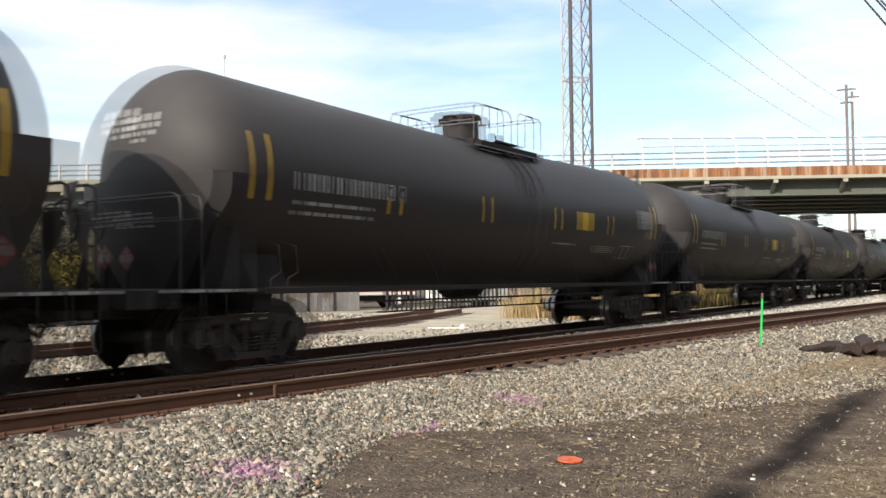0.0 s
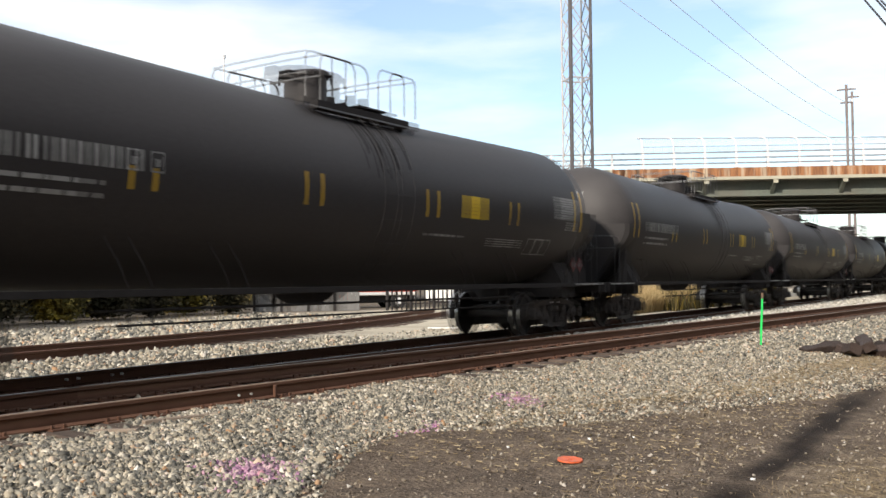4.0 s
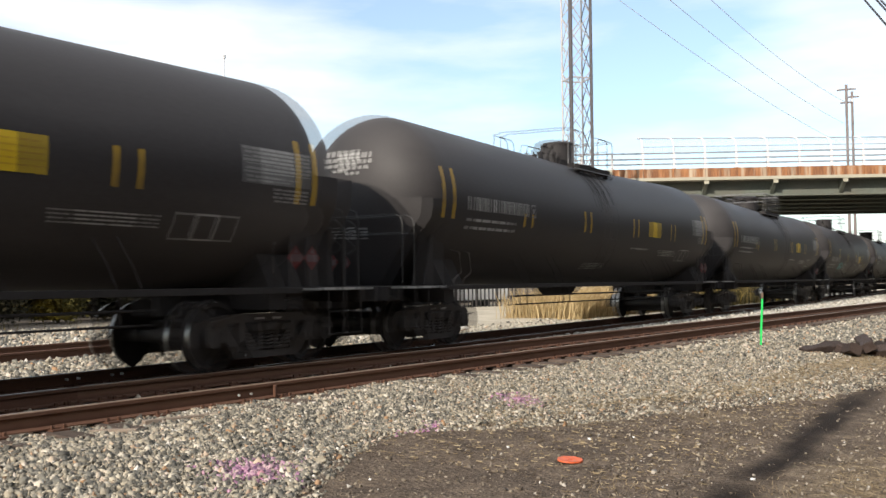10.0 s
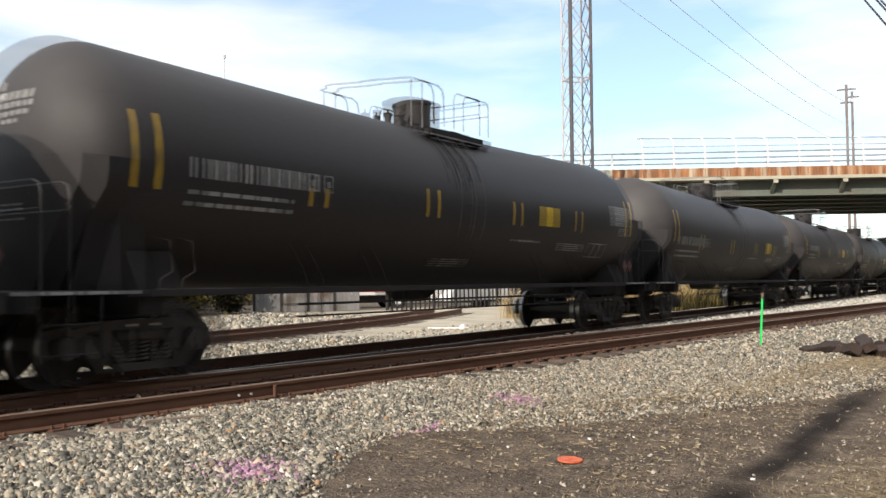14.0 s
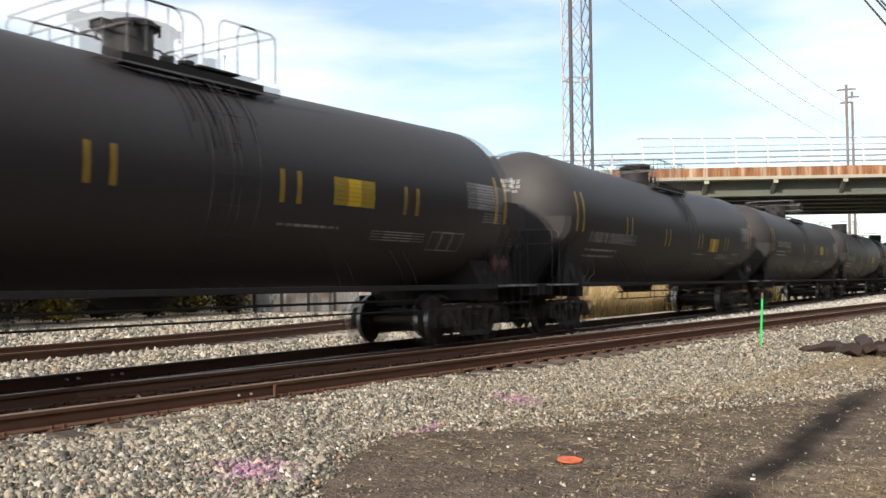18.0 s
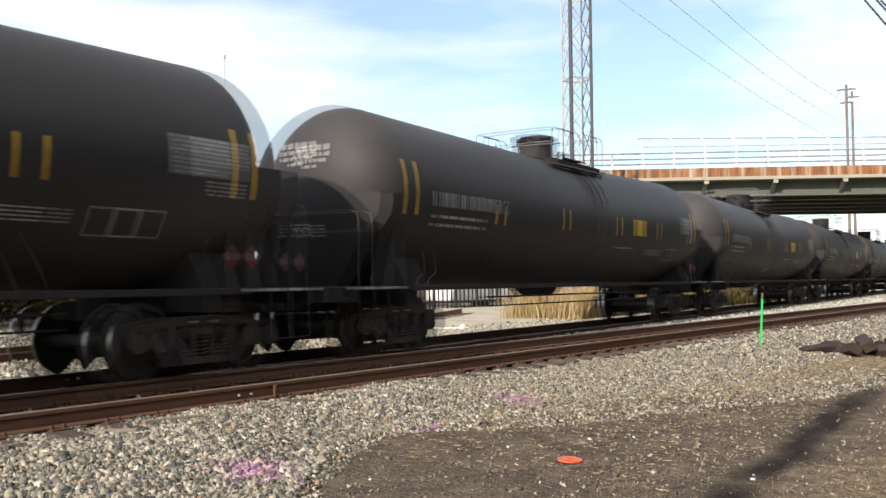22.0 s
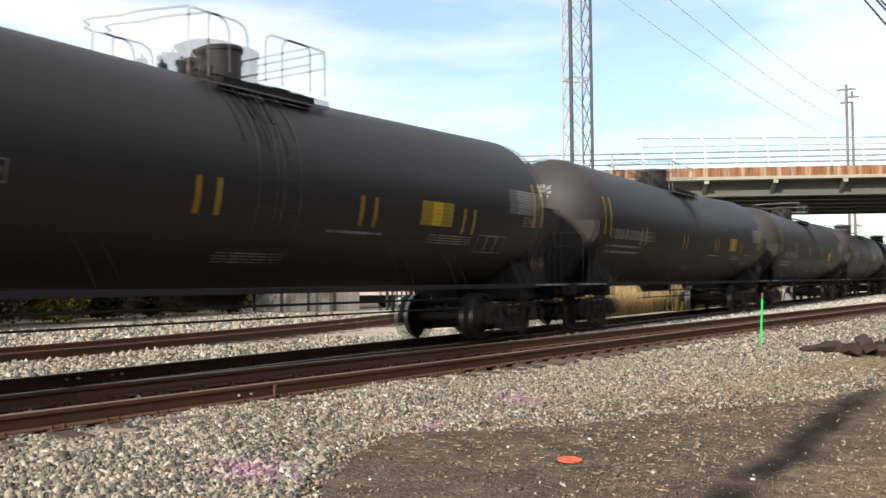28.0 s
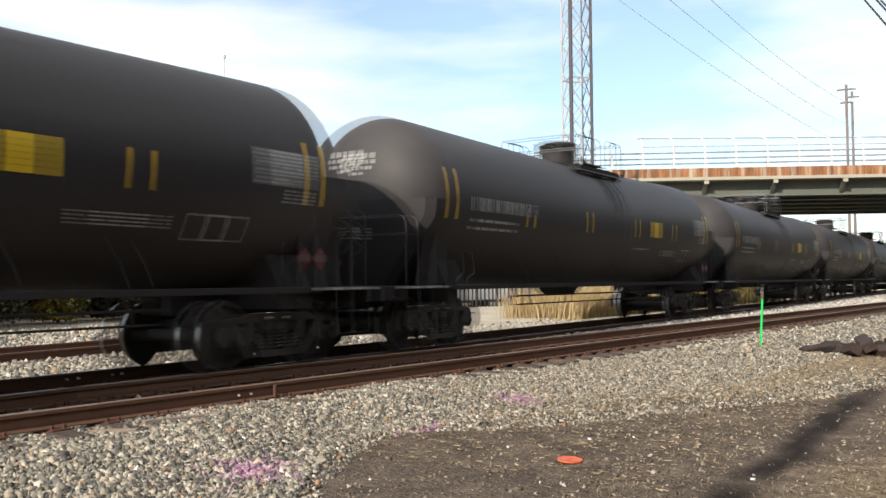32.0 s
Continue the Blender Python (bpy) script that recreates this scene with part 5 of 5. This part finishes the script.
        part("pier", bm, CONC, bridge)


build_overpass()


# ---- mast, poles and wires ----
def build_mast():
    mast = thing("lattice_mast", "tall weathered steel lattice mast behind the train", "lattice tower")
    mast.matrix_basis = Matrix.Translation((50.04, 23.23, -0.4)) @ Matrix.Rotation(math.atan2(23.23, 50.04) - math.pi / 2, 4, "Z")
    h, panel = 34.0, 1.754
    c, s = 0.935 * math.cos(radians(20.8)), 0.935 * math.sin(radians(20.8))
    legs = [(-c, s), (-s, -c), (c, -s), (s, c)]
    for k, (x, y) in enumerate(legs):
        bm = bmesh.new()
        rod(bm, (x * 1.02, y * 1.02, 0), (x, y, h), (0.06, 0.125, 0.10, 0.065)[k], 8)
        # legs 1 and 2 stand on the shaded side, painted darker
        part("leg", bm, MASTSHADE if k in (1, 2) else MASTW, mast)
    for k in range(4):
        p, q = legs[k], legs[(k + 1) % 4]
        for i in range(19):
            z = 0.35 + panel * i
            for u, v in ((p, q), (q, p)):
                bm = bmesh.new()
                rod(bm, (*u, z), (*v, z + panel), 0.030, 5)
                # one face's braces carry the same painted shade
                part("brace", bm, MASTW if k != 2 else MASTSHADE, mast)
    for z in (13.9, 5.2, 22.4, 31.0):
        for k in range(4):
            bm = bmesh.new()
            rod(bm, (*legs[k], z), (*legs[(k + 1) % 4], z), 0.05, 5)
            part("strut", bm, MASTW, mast)


build_mast()


def build_pole(x, y, top, r, arms, label):
    pole = thing("utility_pole", label, "utility pole", "utility poles behind the overpass")
    bm = bmesh.new()
    bmesh.ops.create_cone(bm, cap_ends=True, segments=14, radius1=r * 1.25, radius2=r, depth=top + 1.0, matrix=Matrix.Translation((x, y, (top - 1.0) / 2)))
    part("shaft", bm, WOOD, pole)
    for z, w in arms:
        bm = bmesh.new()
        rod(bm, (x - 0.2 * w, y + w, z), (x + 0.2 * w, y - w, z), 0.09, 6)
        part("crossarm", bm, WOOD, pole)
        for k in (-0.9, 0.9):
            bm = bmesh.new()
            disc(bm, (x - 0.2 * w * k, y + w * k, z + 0.2), 0.09, 0.35, "Z", 8)
            part("insulator", bm, GALV, pole)


build_pole(102.4, 16.27, 21.7, 0.13, ((21.2, 0.9), (19.8, 0.6)), "weathered wooden utility pole with a crossarm")
build_pole(108.1, 16.6, 22.0, 0.13, ((21.4, 0.7),), "slim weathered wooden utility pole")


def hung_wire(name, p, q, sag, r, material, label):
    bm = bmesh.new()
    p, q = Vector(p), Vector(q)
    pts = []
    for i in range(15):
        f = i / 14
        pts.append(p.lerp(q, f) - Vector((0, 0, sag * 4 * f * (1 - f))))
    tube(bm, pts, r, 5)
    single(name, bm, material, label, "cable", "overhead cables")


for p, q in (((102.2, 16.5, 15.2), (56.8, 21.8, 20.0)), ((102.2, 16.6, 17.6), (58.7, 19.0, 19.9)), ((102.2, 16.3, 19.8), (60.1, 16.8, 19.9))):
    far = Vector(p) + (Vector(q) - Vector(p)) * 1.5
    hung_wire("power_line", p, far, 1.1, 0.021, WIRE, "thin pale overhead power line")
for p, q in (((13.0, 1.88, 5.0), (11.13, 1.16, 3.76)), ((13.08, 1.75, 5.0), (11.12, 1.15, 3.92)), ((13.11, 1.71, 5.0), (11.14, 1.12, 3.95))):
    far = Vector(p) + (Vector(p) - Vector(q)) * 4.0
    p = q
    hung_wire("black_cable", p, far, 0.02, 0.013, CABLE, "thick black overhead cable")


def build_street_lamp():
    lamp = thing("street_lamp", "slim grey street lamp standing on the overpass", "street lamp")
    bm = bmesh.new()
    rod(bm, (43.55, 47.34, 8.1), (43.55, 47.34, 17.0), 0.055, 10)
    part("pole", bm, GALV, lamp)
    bm = bmesh.new()
    disc(bm, (43.55, 47.34, 17.1), 0.10, 0.24, "Z", 12, r2=0.16)
    part("lantern", bm, GALV, lamp)


build_street_lamp()


# ---- behind the tracks ----
def build_shrub(x, y, height, spread, seed, leaves, label):
    rng = random.Random(seed)
    shrub = thing("shrub", label, "shrub", "shrubs along the yard")
    base = ground_z(x, y)
    bm = bmesh.new()
    tips = []
    for k in range(9):
        a_, lean = rng.uniform(0, 2 * math.pi), rng.uniform(0.15, 0.6)
        h = height * rng.uniform(0.6, 0.95)
        p = [Vector((x, y, base - 0.05)), Vector((x + 0.4 * spread * lean * math.cos(a_), y + 0.4 * spread * lean * math.sin(a_), base + 0.45 * h)),
             Vector((x + spread * lean * math.cos(a_), y + spread * lean * math.sin(a_), base + h))]
        for q, w, r in ((p[0], p[1], 0.045), (p[1], p[2], 0.022)):
            d = w - q
            bmesh.ops.create_cone(bm, cap_ends=True, segments=6, radius1=r, radius2=r * 0.55, depth=d.length, matrix=Matrix.Translation((q + w) / 2) @ d.to_track_quat("Z", "Y").to_matrix().to_4x4())
        for f in (0.35, 0.6, 0.85, 1.0):
            tips.append(p[0].lerp(p[2], f) + Vector((rng.gauss(0, 0.15), rng.gauss(0, 0.15), 0)))
    part("stem", bm, BARK, shrub)
    verts, faces = [], []
    for c in tips:
        for _ in range(230):
            o = c + Vector((rng.gauss(0, 0.30 * spread), rng.gauss(0, 0.30 * spread), rng.gauss(0, 0.15 * height)))
            if o.z < base + 0.1:
                continue
            u = Vector((rng.gauss(0, 1), rng.gauss(0, 1), rng.gauss(0, 1))).normalized()
            v = u.orthogonal().normalized()
            s = rng.uniform(0.06, 0.125)
            i = len(verts)
            verts += [o - u * s, o + v * s * 0.5, o + u * s, o - v * s * 0.5]
            faces.append((i, i + 1, i + 2, i + 3))
    me = bpy.data.meshes.new("foliage")
    me.from_pydata(verts, [], faces)
    me.materials.append(leaves)
    ob = tagged(new("foliage", me), kind="stuff")
    ob.parent = shrub


for k, (x, y, h, w) in enumerate(((9.5, 27.5, 2.6, 1.3), (12.2, 28.8, 3.1, 1.4), (14.8, 30.2, 2.4, 1.3), (17.5, 31.2, 3.3, 1.5), (20.2, 31.0, 2.3, 1.25), (22.8, 31.8, 2.2, 1.2),
                                  (25.5, 32.4, 2.7, 1.3), (28.3, 33.4, 2.0, 1.1), (7.0, 30.5, 3.4, 1.6), (30.3, 32.5, 2.6, 1.0), (23.4, 36.5, 3.6, 1.8), (15.8, 35.5, 4.2, 2.0), (10.2, 34.0, 4.4, 2.0), (20.4, 37.0, 3.5, 2.0), (23.4, 37.3, 3.6, 2.0), (26.4, 37.6, 3.5, 2.0), (29.4, 38.0, 3.4, 2.0), (32.4, 38.4, 3.3, 2.0))):
    yellow = k in (4, 7, 0)
    build_shrub(x, y, h, w, 40 + k, LEAF if yellow else DARKLEAF, "overgrown shrub with yellow autumn leaves" if yellow else "dull brown-green shrub with thinning leaves")


def build_bank():
    """Weedy earth bank below the overpass, and an unseen tall wall added behind the camera to block low sky light."""
    pts = [(-60, 44), (-10, 40), (8, 38.5), (20, 39), (30, 40.5), (38, 41), (48, 44), (56, 50), (62, 60)]
    verts, faces = [], []
    rows = ((0.0, -0.6), (0.8, 0.4), (2.2, 1.0), (4.0, 1.5), (7.0, 2.2), (10.0, 3.6), (14.0, 5.0), (20.0, 5.5))
    line = []
    for (x0, y0), (x1, y1) in zip(pts, pts[1:]):
        n = max(2, int(math.hypot(x1 - x0, y1 - y0) / 0.8))
        line += [(x0 + (x1 - x0) * i / n, y0 + (y1 - y0) * i / n) for i in range(n)]
    for x, y in line:
        for o, z in rows:
            k = noise.noise((x * 0.3, o * 0.5, 4)) * 0.5 + noise.noise((x * 1.3, o * 1.5, 8)) * 0.2
            verts.append((x - 0.1 * o, y + o + k, z + k * min(o, 1)))
    n = len(rows)
    for i in range(len(line) - 1):
        for j in range(n - 1):
            faces.append((i * n + j, (i + 1) * n + j, (i + 1) * n + j + 1, i * n + j + 1))
    me = bpy.data.meshes.new("embankment")
    me.from_pydata(verts, [], faces)
    me.materials.append(EARTH)
    me.polygons.foreach_set("use_smooth", [True] * len(me.polygons))
    tagged(new("embankment", me), "weedy brown earth bank below the overpass", "embankment", kind="structure")
    rng = random.Random(9)
    spots = []
    for _ in range(9000):
        x, y = line[rng.randrange(len(line) // 3, len(line) - 20)]
        o = rng.uniform(0, 5)
        z = 0.5 * o if o < 1 else 0.5 + 0.3 * (o - 1)
        spots.append((x + rng.uniform(-0.5, 0.5), y + o, z - 0.2, rng.uniform(0.3, 1.0), rng.uniform(0.1, 0.7), rng.uniform(0.02, 0.05)))
    blades("bank_weeds", spots, WEED, "rank yellowing weeds on the bank", "weeds")
    # added out of view: keeps low sky light off the tank sides
    bm = bmesh.new()
    box(bm, -90, 120, -9.6, -9.2, -0.6, 13.0)
    single("wall_south", bm, SKYBLOCK, "plain dark unseen wall added behind the camera to block low sky", "wall", kind="structure")


build_bank()


def build_yard():
    fence = thing("panel_fence", "weathered grey panel fence at the yard edge", "fence")
    p, q = Vector((31.5, 32.1, 0)), Vector((35.6, 28.7, 0))
    d = (q - p).normalized()
    m = Matrix.Translation(p) @ Matrix.Rotation(math.atan2(d.y, d.x), 4, "Z")
    fence.matrix_basis = m
    n = 4
    w = (q - p).length / n
    for k in range(n):
        panel = new("fence_panel")
        panel.parent = fence
        for j in range(6):
            bm = bmesh.new()
            box(bm, k * w + 0.06 + j * (w - 0.12) / 6 + 0.006, k * w + 0.06 + (j + 1) * (w - 0.12) / 6 - 0.006, -0.02, 0.02, -0.28, 1.9)
            part("slat", bm, FENCE, panel)
        bm = bmesh.new()
        box(bm, k * w - 0.055, k * w + 0.055, -0.06, 0.06, -0.4, 2.0)
        part("fence_post", bm, IRON, fence)
    van = thing("parked_truck", "white box truck with a red stripe parked in the yard", "truck")
    van.matrix_basis = Matrix.Translation((38.9, 30.4, -0.35)) @ Matrix.Rotation(radians(-30), 4, "Z")
    bm = bmesh.new()
    box(bm, -1.3, 2.6, 0.0, 2.2, 0.75, 3.0, bevel=0.05)
    part("cargo_box", bm, VANW, van)
    bm = bmesh.new()
    box(bm, -1.31, 2.61, -0.012, -0.002, 0.95, 1.45)
    part("side_stripe", bm, VANR, van)
    bm = bmesh.new()
    box(bm, -3.0, -1.4, 0.05, 2.15, 0.5, 2.2, bevel=0.15)
    part("cab", bm, VANR, van)
    bm = bmesh.new()
    box(bm, -2.7, -1.7, 0.035, 0.048, 1.35, 1.95)
    part("side_window", bm, GLASS, van)
    bm = bmesh.new()
    box(bm, -3.0, 2.6, 0.4, 1.8, 0.45, 0.72)
    part("chassis", bm, IRON, van)
    for x in (-2.2, 1.5):
        for y in (0.2, 2.0):
            bm = bmesh.new()
            disc(bm, (x, y, 0.42), 0.42, 0.26, "Y", 20)
            wheel = part("wheel", bm, TYRE, van)
            bm = bmesh.new()
            disc(bm, (x, y - 0.125, 0.42), 0.22, 0.03, "Y", 16)
            part("rim", bm, GALV, wheel)
    trailer = thing("parked_trailer", "low white cargo trailer parked behind the grass", "trailer")
    trailer.matrix_basis = Matrix.Translation((43.0, 26.6, -0.35)) @ Matrix.Rotation(radians(-5), 4, "Z")
    bm = bmesh.new()
    box(bm, -1.6, 3.6, 0, 2.2, 0.42, 2.6, bevel=0.04)
    part("body", bm, VANW, trailer)
    bm = bmesh.new()
    box(bm, -1.5, 3.5, 0.3, 1.9, 0.32, 0.415)
    part("chassis", bm, IRON, trailer)
    for x in (0.6, 1.5):
        bm = bmesh.new()
        disc(bm, (x, 0.18, 0.34), 0.34, 0.24, "Y", 18)
        part("wheel", bm, TYRE, trailer)


build_yard()


def build_picket_fence():
    fence = thing("picket_fence", "dark steel picket fence in front of the parked trailer", "fence")
    p, q = Vector((36.4, 27.6, 0)), Vector((45.6, 25.2, 0))
    n = 31
    for k in range(n):
        o = p.lerp(q, k / (n - 1))
        w = 0.06 if k % 5 == 0 else 0.03
        bm = bmesh.new()
        box(bm, o.x - w, o.x + w, o.y - w, o.y + w, -0.42, 1.6)
        part("fence_post" if k % 5 == 0 else "picket", bm, IRON, fence)
    for z in (0.0, 1.45):
        bm = bmesh.new()
        rod(bm, (p.x, p.y + 0.06, z), (q.x, q.y + 0.06, z), 0.025, 6)
        part("rail", bm, IRON, fence)


build_picket_fence()


# ---- beside the siding ----
def build_stake():
    stake = thing("survey_stake", "fluorescent green survey stake driven into the ballast", "survey stake")
    lean = Matrix.Translation((19.95, 5.0, ground_z(19.95, 5.0))) @ Matrix.Rotation(radians(2.8), 4, Vector((0.83, 0.55, 0)))
    stake.matrix_basis = lean @ Matrix.Rotation(radians(-60), 4, "Z")
    bm = bmesh.new()
    box(bm, -0.021, 0.021, -0.012, 0.012, -0.15, 1.01, bevel=0.003)
    part("painted_shaft", bm, GREEN, stake)
    bm = bmesh.new()
    box(bm, -0.022, 0.022, -0.013, 0.013, 1.01, 1.14, bevel=0.003)
    part("bare_top", bm, BROWN, stake)


build_stake()


def build_timbers():
    rng = random.Random(2)
    rows = ((19.75, 3.72, 0.07, -42, 0.95, -0.10), (20.10, 3.40, 0.10, 30, 1.5, 0.05), (20.52, 3.01, 0.20, 14, 1.5, -0.04), (20.21, 2.79, 0.08, 52, 1.2, 0.08),
            (20.80, 2.54, 0.10, 24, 1.9, 0.0), (20.90, 2.15, 0.28, 40, 1.8, 0.06), (20.57, 1.73, 0.09, 8, 2.0, 0.0), (20.38, 3.14, 0.06, -20, 1.3, 0.03))
    for x, y, z, turn, length, tilt in rows:
        bm = bmesh.new()
        box(bm, -length / 2, length / 2, -0.125, 0.125, -0.10, 0.10, bevel=0.016)
        bmesh.ops.subdivide_edges(bm, edges=[e_ for e_ in bm.edges if abs(e_.verts[0].co.x - e_.verts[1].co.x) > 0.3], cuts=5)
        for v in bm.verts:
            v.co += Vector((rng.uniform(-0.03, 0.03), 0.05 * noise.noise((v.co.x * 4, v.co.z * 9, x)), 0.05 * noise.noise((v.co.x * 4, v.co.y * 9, y))))
        ob = single("old_tie", bm, OLDTIE, "broken dark creosoted railway tie in a heap", "railway tie", "discarded ties beside the siding")
        ob.matrix_basis = Matrix.Translation((x, y, ground_z(x, y) + z)) @ Matrix.Rotation(radians(turn), 4, "Z") @ Matrix.Rotation(tilt, 4, "Y") @ Matrix.Rotation(rng.uniform(-0.7, 0.7), 4, "X")


build_timbers()


def build_chunk():
    """A pale block by the heap and two worn boards half sunk in the ballast."""
    bm = bmesh.new()
    box(bm, -0.08, 0.08, -0.07, 0.07, 0, 0.12, bevel=0.02)
    ob = single("concrete_block", bm, CONC, "small pale concrete block beside the tie heap", "block")
    ob.matrix_basis = Matrix.Translation((20.2, 2.82, ground_z(20.2, 2.82) - 0.01)) @ Matrix.Rotation(0.4, 4, "Z")
    for (x0, y0), (x1, y1) in (((5.14, 7.34), (5.36, 6.98)), ((5.62, 7.22), (6.40, 7.06))):
        bm = bmesh.new()
        n = math.hypot(x1 - x0, y1 - y0)
        box(bm, -n / 2, n / 2, -0.035, 0.035, -0.04, 0.012, bevel=0.006)
        for v in bm.verts:
            v.co += Vector((0, 0.02 * math.sin(v.co.x * 9), 0.008 * math.sin(v.co.x * 14)))
        ob = single("weathered_board", bm, BOARD, "sun-bleached splintered board half sunk in ballast", "board", "boards beside the siding")
        ob.matrix_basis = Matrix.Translation(((x0 + x1) / 2, (y0 + y1) / 2, ground_z((x0 + x1) / 2, (y0 + y1) / 2) + 0.04)) @ Matrix.Rotation(math.atan2(y1 - y0, x1 - x0), 4, "Z")


build_chunk()


def build_lid():
    bm = bmesh.new()
    n = 26
    ring = []
    for r, z in ((0.0, 0.006), (0.085, 0.007), (0.115, 0.013), (0.122, 0.012), (0.124, 0.0), (0.10, -0.004)):
        ring.append([bm.verts.new((r * math.cos(k * 2 * math.pi / n) , 0.9 * r * math.sin(k * 2 * math.pi / n), z + 0.0015 * math.sin(2 * k))) for k in range(n)])
    for a_, b_ in zip(ring, ring[1:]):
        for k in range(n):
            bm.faces.new((a_[k], a_[(k + 1) % n], b_[(k + 1) % n], b_[k]))
    bmesh.ops.remove_doubles(bm, verts=bm.verts, dist=0.0005)
    ob = single("bucket_lid", bm, ORANGE, "crushed orange plastic lid lying on soil", "lid")
    ob.matrix_basis = Matrix.Translation((7.27, 3.49, ground_z(7.27, 3.49) + 0.010)) @ Matrix.Rotation(0.06, 4, "X")


build_lid()


def build_white_board():
    bm = bmesh.new()
    box(bm, -0.62, 0.62, -0.06, 0.06, -0.02, 0.02, bevel=0.006)
    for v in bm.verts:
        v.co.z += 0.05 * max(v.co.x - 0.2, 0) ** 2 + 0.01 * math.sin(v.co.x * 7)
    ob = single("white_board", bm, VANW, "white painted board lying on pale gravel", "board")
    ob.matrix_basis = Matrix.Translation((22.85, 15.0, ground_z(22.85, 15.0) + 0.03)) @ Matrix.Rotation(math.atan2(-0.83, 0.55), 4, "Z")
    bm = bmesh.new()
    bmesh.ops.create_icosphere(bm, subdivisions=2, radius=0.13)
    for v in bm.verts:
        v.co *= 1 + 0.35 * noise.noise(v.co * 9)
        v.co.z = max(v.co.z, -0.03)
    ob = single("crumpled_sheet", bm, VANW, "crumpled white plastic sheet on pale gravel", "litter")
    ob.matrix_basis = Matrix.Translation((23.1, 14.6, ground_z(23.1, 14.6) + 0.03))


build_white_board()


def build_litter():
    rng = random.Random(6)
    for x, y, s, label in ((7.55, 4.28, 0.022, "small white stone on soil"), (8.38, 3.80, 0.026, "white stone on soil"), (8.80, 3.50, 0.018, "white stone on soil"),
                           (7.47, 1.96, 0.024, "crumpled white paper scrap on soil"), (12.4, 3.0, 0.032, "white stone on soil"), (5.75, 4.55, 0.018, "small white stone on soil")):
        bm = bmesh.new()
        bmesh.ops.create_icosphere(bm, subdivisions=1, radius=s)
        for v in bm.verts:
            v.co *= rng.uniform(0.6, 1.15)
            v.co.z *= 0.6
        ob = single("white_stone" if "stone" in label else "paper_scrap", bm, VANW, label, "stone" if "stone" in label else "litter", "pale bits lying on the soil")
        ob.matrix_basis = Matrix.Translation((x, y, ground_z(x, y) + 0.3 * s))


build_litter()


# ---- what moves ----
def travelled(t):
    """Metres that the train has gone after t seconds."""
    return 19.30038 * t + 0.018997 * t * t - 0.00024825 * t ** 3


def on_track(s):
    return Matrix.Translation((s, track_y(s), 0)) @ Matrix.Rotation(0.0003 * max(s, 0), 4, "Z")


def motions():
    for k, car in CARS.items():
        first = 8.30 + 7.29 + k * CAR + SLACK.get(k, 0.0)
        walk(car, [(t, on_track(first - travelled(t))) for t in range(0, 33)])
    # every wheelset rolls alike
    lead = WHEELSETS[0]
    wheels = [ob for car in CARS.values() for ob in car.children_recursive if ob.name.startswith("wheelset")]
    for ob in wheels:
        ob.delta_location = ob.location
        ob.location = (0, 0, 0)
    walk(lead, [(i / 30, Matrix.Rotation(-travelled(i / 30) / 0.457, 4, "Y")) for i in range(0, 961)])
    for ob in wheels:
        if ob is not lead:
            ob.rotation_mode = "QUATERNION"
            ob.animation_data_create()
            ob.animation_data.action = lead.animation_data.action
            ob.animation_data.action_slot = lead.animation_data.action_slot


motions()
